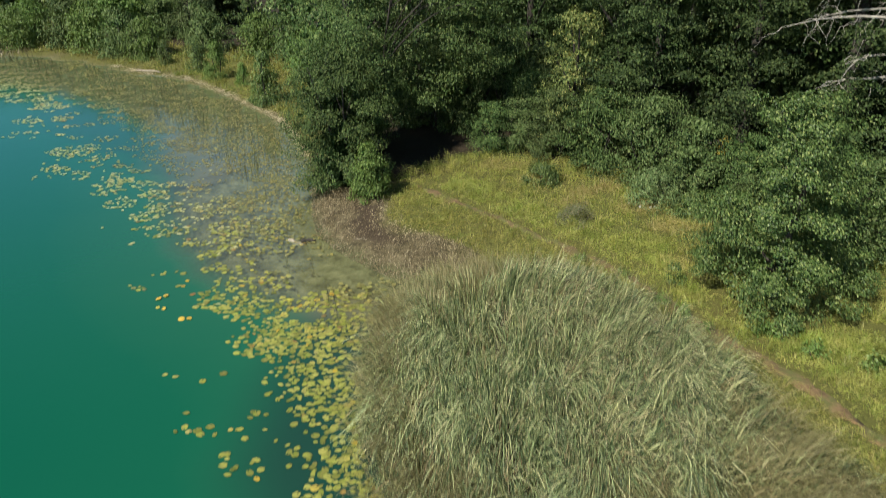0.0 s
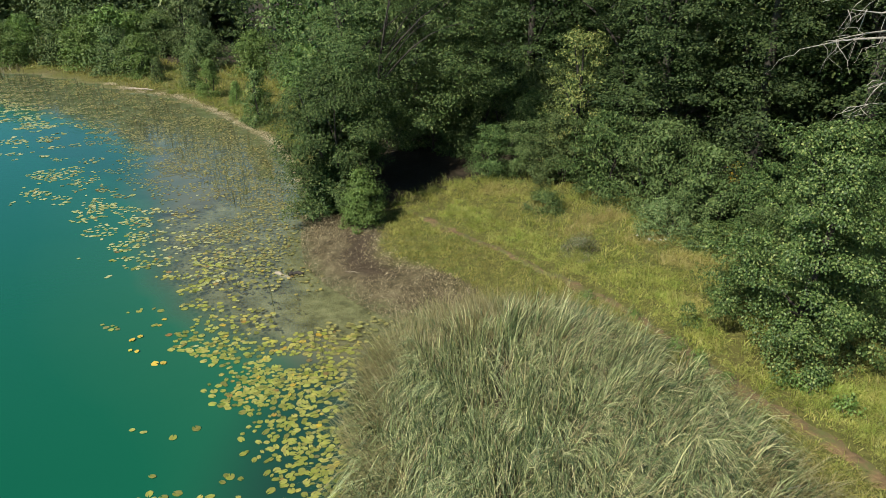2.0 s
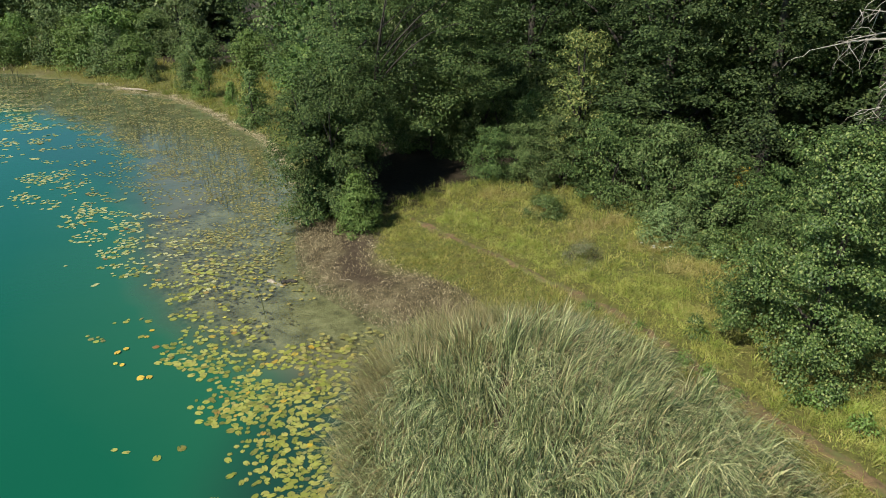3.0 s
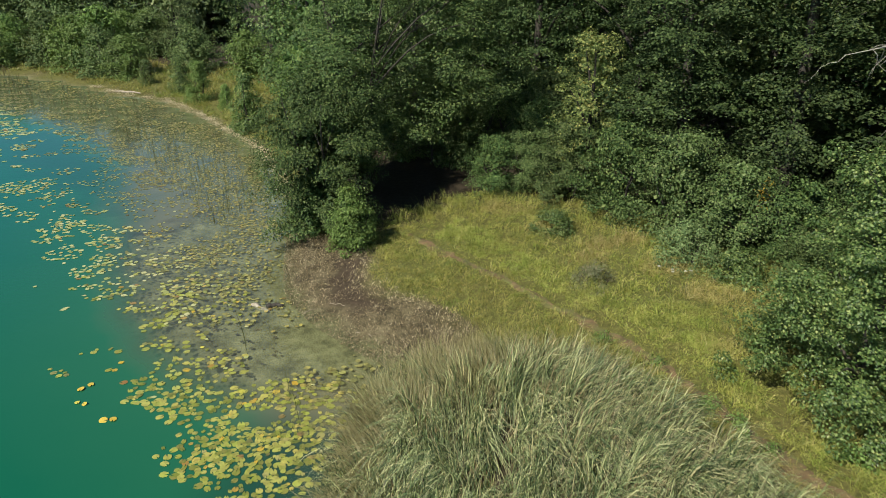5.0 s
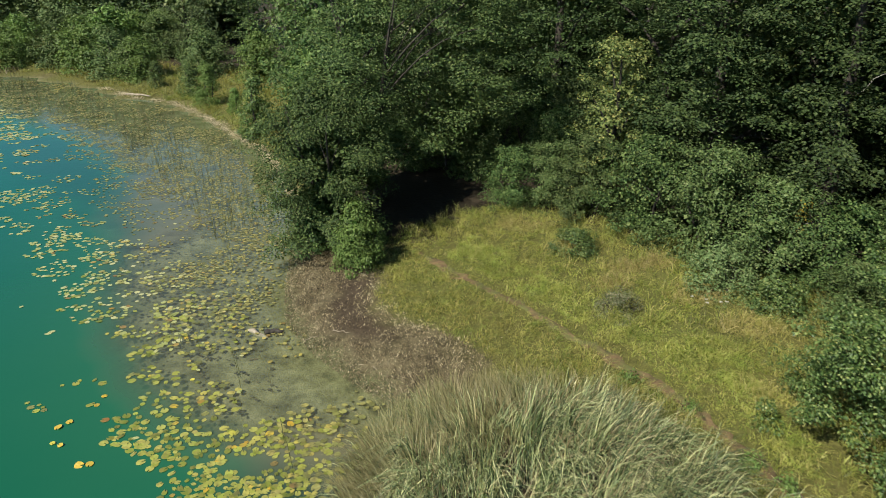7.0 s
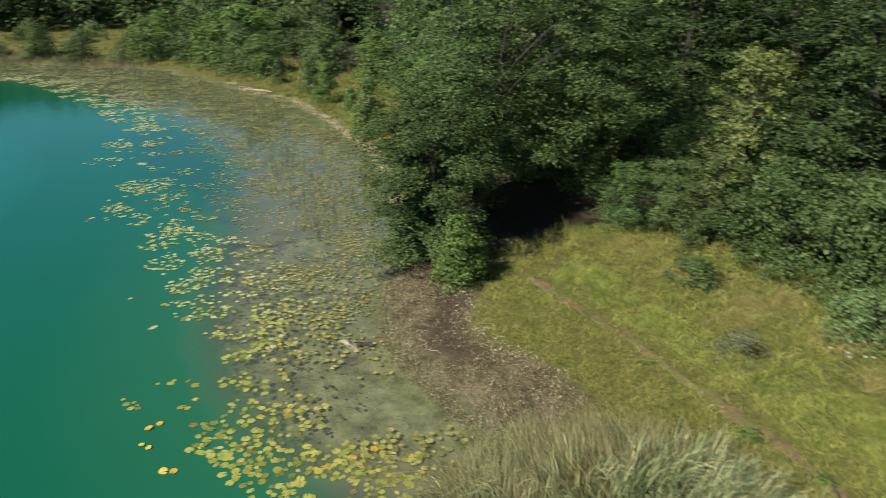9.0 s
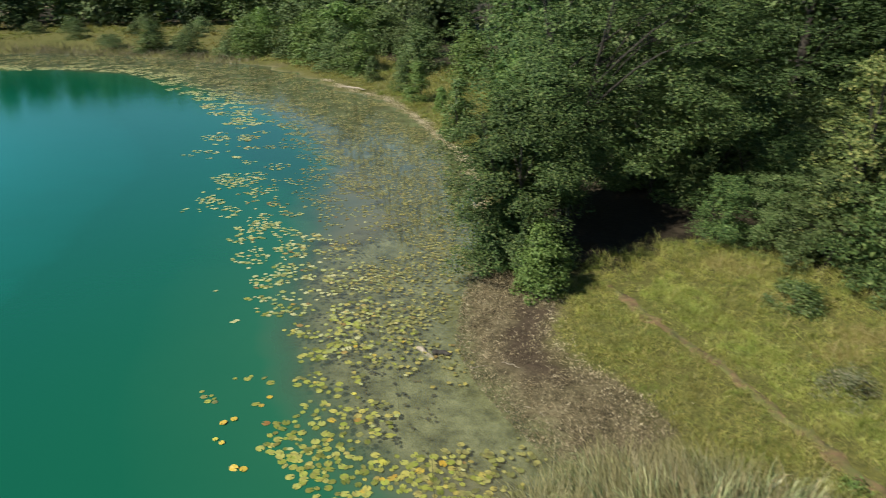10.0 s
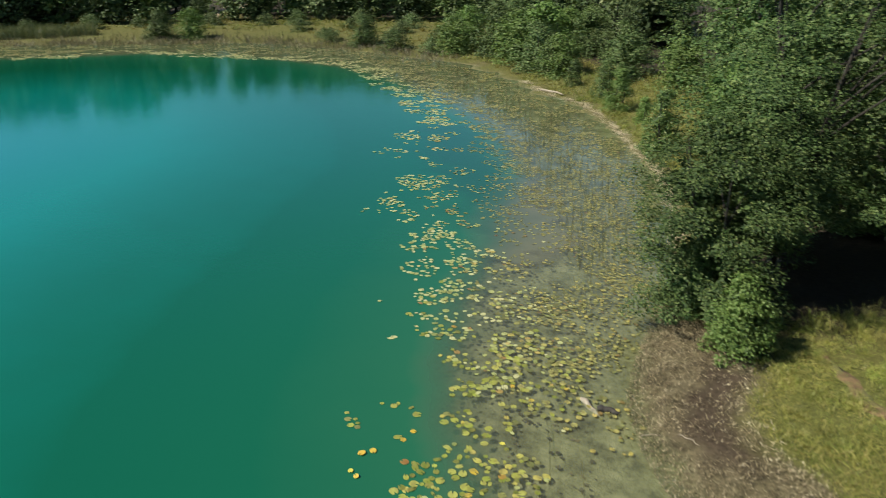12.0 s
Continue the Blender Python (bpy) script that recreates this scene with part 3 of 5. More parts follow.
# ---- trees and bushes ----
def plant_meshes(name, seed, height, radius, bottom, clumps, per_clump, leaf, leaf_mat, clump_r=0.6, flat=0.6, shape="round", lobes=0.3, trunks=1, wide=0.72, fill=0.25, droop=0.15, bark_mat=None, ball=0.6, up=0.5, core=14, core_size=2.1, aside=0.0, boughs=0, bough_r=0.5):
    """A tree or bush: tapered trunk, limbs and a crown of leaf clumps. Returns a list of (part name, mesh)."""
    r = np.random.default_rng(seed)

    def profile(h):
        if shape == "cone":
            return np.clip(1.06 - h, 0.05, 1) ** 0.7 * np.minimum(1, 0.72 + 1.5 * h)
        if shape == "spire":
            return np.clip(1.03 - h, 0.03, 1) ** 0.85 * np.minimum(1, 0.86 + 1.0 * h) * 1.12
        if shape == "bush":
            return np.sqrt(np.clip(1 - h ** 2.2, 0.02, 1))
        return np.sqrt(np.clip(1 - (np.abs(h - 0.42) / 0.6) ** 2.2, 0.03, 1))

    h = r.uniform(0, 1, clumps) ** (1.3 if shape == "spire" else 1.0)
    prof = profile(h)
    az = r.uniform(0, 2 * np.pi, clumps)
    bump = 1 + lobes * (np.sin(az * 3 + h * 7 + seed) * 0.5 + np.sin(az * 5 - h * 11 + seed * 2) * 0.35 + np.sin(h * 17 + seed) * 0.3)
    rho = radius * prof * bump * np.where(r.random(clumps) < fill, r.uniform(0.2, 0.7, clumps), r.uniform(0.78, 1.0, clumps))
    top = bottom + (height - bottom) * h
    c = np.stack([rho * np.cos(az), rho * np.sin(az), top], 1)
    if boughs:
        # most clumps gather on boughs, with shaded gaps between them
        bh = (np.arange(boughs) + r.uniform(0.1, 0.9, boughs)) / boughs
        bh = bh ** (1.3 if shape == "spire" else 1.0)
        ba = np.cumsum(r.uniform(1.9, 2.9, boughs))
        br = radius * profile(bh) * r.uniform(0.62, 0.95, boughs)
        hub_of = np.stack([br * np.cos(ba), br * np.sin(ba), bottom + (height - bottom) * bh], 1)
        pick = r.integers(boughs, size=clumps)
        gathered = hub_of[pick] + r.normal(0, bough_r, (clumps, 3)) * np.array([1, 1, 0.45])
        c = np.where((r.random(clumps) < 0.88)[:, None], gathered, c)
        c[:, 2] = np.clip(c[:, 2], bottom, height)
        az, h = np.arctan2(c[:, 1], c[:, 0]), (c[:, 2] - bottom) / (height - bottom)
    c[:, 2] -= clump_r * flat * 0.5
    c[:, 0] += aside * smooth(0, 0.35, h)
    size = clump_r * r.uniform(0.6, 1.35, clumps)
    # leaves
    n = clumps * per_clump
    which = np.repeat(np.arange(clumps), per_clump)
    off = unit(r.normal(0, 1, (n, 3))) * (r.uniform(0.15, 1, (n, 1)) ** 0.45)
    swell = unit(off)
    out = unit(np.stack([np.cos(az), np.sin(az), np.zeros(clumps)], 1))[which]
    off *= size[which][:, None] * np.array([1, 1, flat])
    p = c[which] + off
    p[:, 2] -= droop * (np.linalg.norm(off[:, :2], axis=1) ** 2) / np.maximum(size[which], 0.05)
    p[:, 2] = np.maximum(p[:, 2], bottom * 0.5 + 0.04)
    nrm = unit(ball * swell + 0.3 * out + np.array([0, 0, up]) + r.normal(0, 0.38, (n, 3)))
    axis = unit(off * np.array([1, 1, 0.3]) + 0.25 * out * size[which][:, None] + r.normal(0, 0.3, (n, 3)) * size[which][:, None] - np.array([0, 0, 0.12]))
    crown = leaf_quads(p, nrm, axis, leaf * r.uniform(0.6, 1.35, n), wide)
    # the crown's dense inside: oversized leaves added to block light and keep it shaded
    m = clumps * core
    hub = np.array([aside, 0, 0])
    inner = hub + (c[r.integers(clumps, size=m)] - hub) * np.stack([r.uniform(0.1, 0.72, m)] * 2 + [np.ones(m)], 1) + r.normal(0, 0.2, (m, 3)) * clump_r
    inner[:, 2] = np.clip(inner[:, 2], bottom + leaf * 2, height * 0.93)
    if m:
        crown = merge([crown, leaf_quads(inner, unit(r.normal(0, 1, (m, 3))), r.normal(0, 1, (m, 3)), leaf * core_size * r.uniform(0.7, 1.3, m), 0.8)])
    parts = []
    bk = bark_mat or BARK
    for t in range(trunks):
        a = r.uniform(0, 2 * np.pi)
        lean = (0.18 if trunks == 1 else 0.55) * radius
        hgt = height * (0.86 if shape != "bush" else 0.6)
        s = np.linspace(0, 1, 8)
        base = (0.0 if trunks == 1 else 0.16) * np.array([np.cos(a), np.sin(a)])
        line = np.stack([base[0] + np.cos(a) * lean * s ** 1.4 + 0.05 * np.sin(s * 7 + seed), base[1] + np.sin(a) * lean * s ** 1.4 + 0.05 * np.cos(s * 6 + seed), -0.25 + (hgt + 0.25) * s], 1)
        thick = (0.018 * height + 0.03) / math.sqrt(trunks)
        parts.append(("trunk", mesh_of("trunk", *tube(line, thick * (1.15 - s) ** 0.9 * np.where(s == 0, 1.4, 1), 8), bk, True)))
        for kk in range(max(3, 7 // trunks)):
            goal = c[r.integers(clumps)]
            at = np.clip((goal[2] / max(hgt, 0.1)) * 0.62, 0.12, 0.92)
            start = np.array([np.interp(at, s, line[:, 0]), np.interp(at, s, line[:, 1]), np.interp(at, s, line[:, 2])])
            u = np.linspace(0, 1, 6)[:, None]
            way = start + (goal - start) * u + np.array([0, 0, 0.12]) * np.sin(np.pi * u) * np.linalg.norm(goal - start)
            parts.append(("limb", mesh_of("limb", *tube(way, thick * 0.45 * (1.05 - u[:, 0] * 0.9) * (1 - at * 0.4), 6), bk, True)))
    parts.append(("crown", mesh_of("crown", *crown, leaf_mat)))
    return parts


def plant(name, parts, x, y, label, category, group="", turn=0.0, scale=1.0, sink=0.05):
    """Stands a plant with its own parts on the ground."""
    root = tagged(new(name), label, category, group)
    root.matrix_basis = Matrix.Translation((x, y, on_land(x, y) - sink)) @ Matrix.Rotation(turn, 4, "Z") @ Matrix.Scale(scale, 4)
    for pname, pm in parts:
        part(pname, pm, root)
    return root


def grove(name, variants, places, label, category, group):
    """Plants that share a few meshes, each with its own turn and size."""
    r = np.random.default_rng(len(places) * 7 + 3)
    roots = {}
    for n, (x, y, s) in enumerate(places):
        v = n % len(variants)
        lab = label if isinstance(label, str) else label[v]
        m = Matrix.Translation((x, y, on_land(x, y) - 0.05)) @ Matrix.Rotation(r.uniform(0, 6.28), 4, "Z") @ Matrix.Diagonal((s * r.uniform(0.92, 1.1), s * r.uniform(0.92, 1.1), s, 1))
        root = tagged(new(name), lab, category, group)
        root.matrix_basis = m
        for pname, pm in variants[v]:
            part(pname, pm, root)


# the round young tree beside the path
plant("tree", plant_meshes("tree", 3, 5.7, 2.35, 0.3, 360, 180, 0.06, LEAF_LIGHT, 0.31, 0.7, "spire", 0.14, boughs=60, bough_r=0.34, fill=0.22, ball=0.6, up=0.5, core=20, core_size=1.3), 8.5, 17.55,
      "young broad-leaved tree, leafy down to the ground beside the path", "tree")
# alders on the shore, stepping up from the water
plant("alder", plant_meshes("alder", 5, 5.7, 2.1, 0.5, 210, 220, 0.072, LEAF_ALDER, 0.48, 0.6, "round", 0.3, boughs=40, bough_r=0.42, trunks=3, ball=0.4, up=0.75, droop=0.3, core=26), -5.2, 29.2, "dense dark green alder leaning over the muddy shore", "tree", "alders on the shore")
plant("alder", plant_meshes("alder", 9, 6.4, 2.0, 2.0, 130, 230, 0.076, LEAF_ALDER, 0.6, 0.42, "round", 0.34, ball=0.4, up=0.75, droop=0.3, core=26, core_size=1.7, boughs=24, bough_r=0.5), -4.9, 31.3, "slim upright alder behind the shore", "tree", "alders on the shore")
plant("alder", plant_meshes("alder", 6, 9.4, 2.6, 2.1, 170, 210, 0.076, LEAF_ALDER, 0.6, 0.45, "round", 0.4, trunks=3, ball=0.4, up=0.75, droop=0.25, core=26, core_size=1.7, aside=3.7, boughs=18, bough_r=0.62), -4.3, 33.0, "tall green alder with a shaded hollow under its crown", "tree", "alders on the shore")
plant("alder", plant_meshes("alder", 7, 11.5, 3.0, 1.2, 170, 220, 0.08, LEAF_ALDER, 0.7, 0.42, "round", 0.34, boughs=24, bough_r=0.65, trunks=2, ball=0.4, up=0.75, droop=0.3, core=22), -4.6, 35.0, "tall dark alder in the second row from the shore", "tree", "alders on the shore")
plant("bush", plant_meshes("bush", 8, 2.4, 0.8, 0.1, 80, 110, 0.07, LEAF_FRESH, 0.26, 0.9, "bush", 0.2, trunks=2, core=10), -3.8, 26.85, "small fresh green bush below the alder", "bush")

plant("bush", plant_meshes("bush", 10, 2.3, 1.0, 0.05, 70, 110, 0.072, LEAF_ALDER, 0.32, 0.8, "bush", 0.25, trunks=2), -5.6, 28.7, "alder shoots at the foot of the shore tree", "bush")

FOREST = [plant_meshes("tree", 20 + q, 13.5, 3.5, 0.3, 230, 180, 0.098, LEAF_FOREST, 0.8, 0.15, "round", 0.22, boughs=64, bough_r=0.8, droop=0.45, fill=0.2, ball=0.12, up=1.0, core=20, core_size=1.7) for q in range(3)]
MIDWOOD = [plant_meshes("tree", 35 + q, 12.0, 3.3, 0.5, 115, 70, 0.16, (LEAF_WILLOW, LEAF_ALDER)[q], 0.9, 0.45, "round", 0.34, boughs=22, bough_r=0.75, fill=0.3, ball=0.4, up=0.7, droop=0.3, core=8, core_size=2.8) for q in range(2)]
FOREST_FAR = [plant_meshes("tree", 30 + q, 13.0, 3.8, 0.3, 95, 16, 0.6, (LEAF_FOREST, LEAF_ALDER, LEAF_WILLOW)[q], 1.3, 0.65, "round", 0.3, fill=0.35, core=4, core_size=2.0) for q in range(3)]
BUSHES = [plant_meshes("bush", 40 + q, 3.6, 1.7, 0.1, 130, 85, 0.078, (LEAF_ALDER, LEAF_SHRUB, LEAF_SHRUB)[q], 0.38, 0.7, "bush", 0.3, boughs=18, bough_r=0.36, trunks=3, fill=0.35) for q in range(3)]
BUSHES_LOW = [plant_meshes("bush", 54 + q, 3.0, 2.7, 0.05, 80, 28, 0.2, (LEAF_SHRUB, LEAF_WILLOW)[q], 0.75, 0.8, "bush", 0.2, trunks=3, core=5, core_size=1.5) for q in range(2)]
BUSHES_FAR = [plant_meshes("bush", 50 + q, 4.4, 2.2, 0.1, 100, 46, 0.17, (LEAF_SHRUB, LEAF_FRESH)[q], 0.7, 0.7, "bush", 0.25, trunks=3, core=14, core_size=1.8) for q in range(2)]
SAPLINGS = [plant_meshes("sapling", 60 + q, 3.3, 1.2, 0.1, 100, 60, 0.1, (LEAF_LIGHT, LEAF_FRESH)[q], 0.36, 0.7, "cone", 0.25, trunks=2, core=8, core_size=1.5) for q in range(2)]

grove("tree", FOREST, [(7.4, 36.0, 0.95), (8.6, 32.0, 1.0), (11.4, 29.0, 1.02), (14.2, 26.6, 1.0), (16.8, 23.2, 1.0), (3.6, 40.5, 1.0), (6.6, 42.0, 0.95)],
      "tall broad-leaved woodland tree with layered dark green sprays", "tree", "woodland edge trees")
grove("tree", MIDWOOD, [(-5.0, 44, 0.9), (-7.2, 39.5, 0.8), (-3.5, 51, 1.0), (-7.5, 55, 0.85), (-5.5, 48, 0.75), (-8.5, 50.5, 0.7), (-10.5, 60, 0.75), (-15, 63, 0.7), (-2.8, 41.0, 1.0), (-20, 67, 0.62), (-26, 69, 0.6), (12.4, 34.0, 1.15), (5, 45, 1.1), (0.5, 46, 1.15), (11, 42, 1.15), (16.0, 30.5, 1.1), (2.2, 51, 1.2)],
      ["grey-green waterside tree in the wood behind the shore", "dark green alder in the wood behind the shore"], "tree", "trees behind the shore")
edge = along([(-126, -14), (-120, 4), (-111, 24), (-102, 42), (-95, 54), (-85, 65.5), (-76, 75.5), (-64, 83.5), (-50, 88), (-44, 83), (-40, 78), (-33, 73)], 0.5)
far_places = [(x + rng.uniform(-1, 1), y + rng.uniform(-1, 1), rng.uniform(0.53, 0.61)) for x, y in edge[::7]]
away = unit(np.gradient(edge, axis=0))[:, ::-1] * np.array([-1, 1])
far_places += [(x, y, rng.uniform(0.68, 0.75)) for x, y in (edge + away * 12)[4::6]]
far_places += [(x, y, rng.uniform(0.61, 0.68)) for x, y in (edge + away * 6.5)[4::9]]
TRACK = [(-84, 68.5), (-87, 73), (-89.8, 78.3), (-94, 86), (-98, 94)]
far_places = [(x, y, q * (1.3 if x < -98 else 1.0)) for x, y, q in far_places]
far_places = [q for q in far_places if poly_distance(np.array([q[0]]), np.array([q[1]]), TRACK, False)[0] > 3.6]
grove("tree", FOREST_FAR, far_places + [(-100, 99, 0.85), (-95, 98, 0.85), (-104, 95, 0.85), (20, 26, 1.05), (16, 36, 1.1), (21, 18, 1.0), (0, 57, 1.05), (-11, 70, 0.85), (-18, 75, 0.75), (-26, 78, 0.75), (8, 52, 1.1), (15, 47, 1.1), (22, 38, 1.1), (27, 27, 1.1), (28, 15, 1.1)],
      ["dark green woodland tree beyond the lake", "dark green alder beyond the lake", "grey-green willow tree beyond the lake"], "tree", "trees round the lake")
grove("bush", BUSHES, [(1.3, 31.6, 0.68), (2.7, 31.6, 0.72), (4.0, 30.6, 0.85), (5.6, 29.0, 1.0), (7.2, 27.0, 1.0), (8.6, 25.4, 0.85), (10.2, 24.6, 0.8), (10.6, 21.8, 0.8), (12.2, 20.0, 0.9), (12.5, 23.0, 0.8), (9.6, 22.6, 0.55), (0.4, 37.0, 1.15), (2.2, 37.2, 1.25), (3.9, 36.0, 1.2), (-1.4, 36.6, 1.15), (3.2, 34.6, 0.9)],
      ["dark green bush at the wood's edge", "grey-green willow bush at the wood's edge", "fresh green bush at the wood's edge"], "bush", "bushes at the wood's edge")
grove("bush", BUSHES_FAR, [(-29, 70, 0.9), (-32, 71.5, 0.9), (-25, 68.5, 0.8), (-30.5, 73.5, 0.9), (-28.1, 62.2, 0.7), (-27.5, 61.5, 0.75), (-30.5, 63.5, 0.9), (-34, 66, 1), (-38, 68.6, 1), (-42.5, 70.5, 0.9), (-22, 62, 0.8), (-17, 60, 0.8), (-13.5, 56.5, 0.7), (-9.0, 47, 0.55), (-7.6, 40.5, 0.6), (-11, 51.5, 0.8), (-76.3, 57.8, 0.72), (-73.4, 59.9, 0.75), (-53.6, 67.2, 0.7), (-42.0, 67.5, 0.8), (-36, 69.5, 1.1), (-32.5, 68, 1.1)],
      ["dark green bush by the lake", "fresh green bush by the lake"], "bush", "bushes round the lake")
grove("bush", BUSHES_LOW, [(-82.6, 67.7, 1.05), (-87.3, 55.6, 0.55), (-49, 66.8, 0.7), (-58.5, 67.2, 0.5), (-62, 74, 0.4), (-44.5, 67, 0.5), (-66.5, 70, 0.5), (-54, 74, 0.5), (-70, 73, 0.6), (-78.5, 66.5, 0.5), (-91, 50, 0.5), (-56, 78, 0.6),
                           (-50, 79, 0.7), (-61, 68.5, 0.35), (-46.5, 71.5, 0.6), (-52, 69.5, 0.4), (-73, 70.5, 0.45), (-64, 78, 0.6), (-84, 60, 0.45)],
      ["low rounded dark green bush on the far meadow", "low rounded grey-green bush on the far meadow"], "bush", "bushes on the far meadow")
grove("sapling", SAPLINGS, [(-12.7, 44.9, 1.0), (-18.4, 52.6, 0.85), (-20.8, 55.6, 0.75), (-15.8, 50.3, 0.5), (-24.6, 58.5, 0.6)], "slender young tree on the grassy shore", "young tree", "saplings on the shore")
plant("tree", plant_meshes("tree", 71, 6.4, 1.25, 0.8, 100, 80, 0.085, LEAF_YELLOW, 0.42, 0.4, "round", 0.4, droop=0.3, core=5), 4.75, 31.3, "slim tree with yellowing leaves at the wood's edge", "tree")


# ---- reed bed ----
def scatter(poly, count, seed):
    r = np.random.default_rng(seed)
    lo, hi = np.min(poly, 0), np.max(poly, 0)
    out = np.empty((0, 2))
    while len(out) < count:
        q = r.uniform(lo, hi, (count, 2))
        out = np.concatenate([out, q[poly_distance(q[:, 0], q[:, 1], poly) < 0]])
    return out[:count]


def build_reeds():
    # tussocks of tall broad blades, each bent its own way by the wind
    c = scatter(REEDS, 2000, 5)
    c = c[wave_noise(c[:, 0], c[:, 1], 0.9, 39) + 0.6 * wave_noise(c[:, 0], c[:, 1], 0.45, 40) > -0.25]
    per = 32
    t = np.repeat(np.arange(len(c)), per)
    rad = (np.hypot((c[:, 0] - 2.2) / 1.05, (c[:, 1] - 14.5) / 1.25) + 0.5 * wave_noise(c[:, 0], c[:, 1], 2.2, 31))[t]
    tall = 1 - smooth(2.7, 4.5, rad)
    x, y = (c[t] + rng.normal(0, 0.11, (len(t), 2))).T
    keep = (rng.random(len(t)) < 0.25 + 0.75 * tall) & (-poly_distance(x, y, REEDS) + 0.3 * wave_noise(x, y, 1.6, 33) > 0.1)
    out_x, out_y = (c[:, 0] - 0.4) / 3.5, (c[:, 1] - 17.6) / 3.0 - 0.35
    pull = np.arctan2(out_y, out_x) + 0.9 * wave_noise(c[:, 0], c[:, 1], 2.2, 32) + rng.normal(0, 0.3, len(c))
    force = rng.uniform(0.3, 0.85, len(c)) * (0.6 + 0.4 * smooth(0.1, 0.9, np.hypot(out_x, out_y)))
    size = rng.uniform(0.75, 1.12, len(c))
    x, y, t, tall = x[keep], y[keep], t[keep], tall[keep]
    n = len(x)
    hgt = (0.95 + 0.9 * tall) * size[t] * rng.uniform(0.6, 1.1, n)
    ang = pull[t] + rng.normal(0, 0.38, n)
    power = force[t] * rng.uniform(0.3, 2.4, n)
    lean = np.stack([np.cos(ang) * power, np.sin(ang) * power, np.zeros(n)], 1) * hgt[:, None]
    v, q = blades(np.stack([x, y, np.maximum(land_height(x, y), -0.2) - 0.03], 1), lean, hgt, rng.uniform(0.014, 0.029, n), 5, 1.15)
    dead = rng.integers(0, n, 10000)
    dead = dead[rng.random(10000) < 0.5 + 0.5 * smooth(0.5, 3.0, x[dead])]
    m = len(dead)
    ang2 = ang[dead] + rng.normal(0, 0.5, m)
    lean2 = np.stack([np.cos(ang2), np.sin(ang2), np.zeros(m)], 1) * (hgt[dead] * rng.uniform(0.1, 0.7, m))[:, None]
    x2, y2 = x[dead] + rng.normal(0, 0.1, m), y[dead] + rng.normal(0, 0.1, m)
    v2, q2 = blades(np.stack([x2, y2, np.maximum(land_height(x2, y2), -0.2) - 0.03], 1), lean2, hgt[dead] * rng.uniform(0.55, 1.0, m), rng.uniform(0.008, 0.015, m), 3, 0.4)
    tagged(new("dead_reeds", mesh_of("dead_reeds", v2, q2, BLADE_DRY)), "dry brown reed stems standing among the green ones", "reeds", kind="stuff")
    tagged(new("reed_bed", mesh_of("reed_bed", v, q, BLADE_REED)), "dense bed of tall grey-green reeds bent by the wind", "reeds", kind="stuff")
    # the lower, browner fringe of thin sedge all round
    p = scatter(REEDS, 34000, 6)
    x, y = p[:, 0], p[:, 1]
    ragged = -poly_distance(x, y, REEDS) + 0.45 * wave_noise(x, y, 1.6, 35)
    rad = np.hypot((x - 2.2) / 1.05, (y - 14.5) / 1.25) + 0.5 * wave_noise(x, y, 2.2, 31)
    keep = (ragged > rng.uniform(-0.15, 0.3, len(p))) & (smooth(1.9, 4.2, rad) > rng.random(len(p)) * 0.9)
    x, y = x[keep], y[keep]
    n = len(x)
    hgt = rng.uniform(0.55, 1.15, n)
    ang = np.arctan2(y - 15.6, x - 1.7) + 1.1 * wave_noise(x, y, 2.6, 36) + rng.normal(0, 0.4, n)
    lean = np.stack([np.cos(ang), np.sin(ang), np.zeros(n)], 1) * (hgt * rng.uniform(0.3, 1.1, n))[:, None]
    v, q = blades(np.stack([x, y, np.maximum(land_height(x, y), -0.2) - 0.03], 1), lean, hgt, rng.uniform(0.012, 0.022, n), 3, 0.5)
    tagged(new("sedge_fringe", mesh_of("sedge_fringe", v, q, BLADE_SEDGE)), "brownish green sedge leaning round the reed bed", "sedge", kind="stuff")


build_reeds()


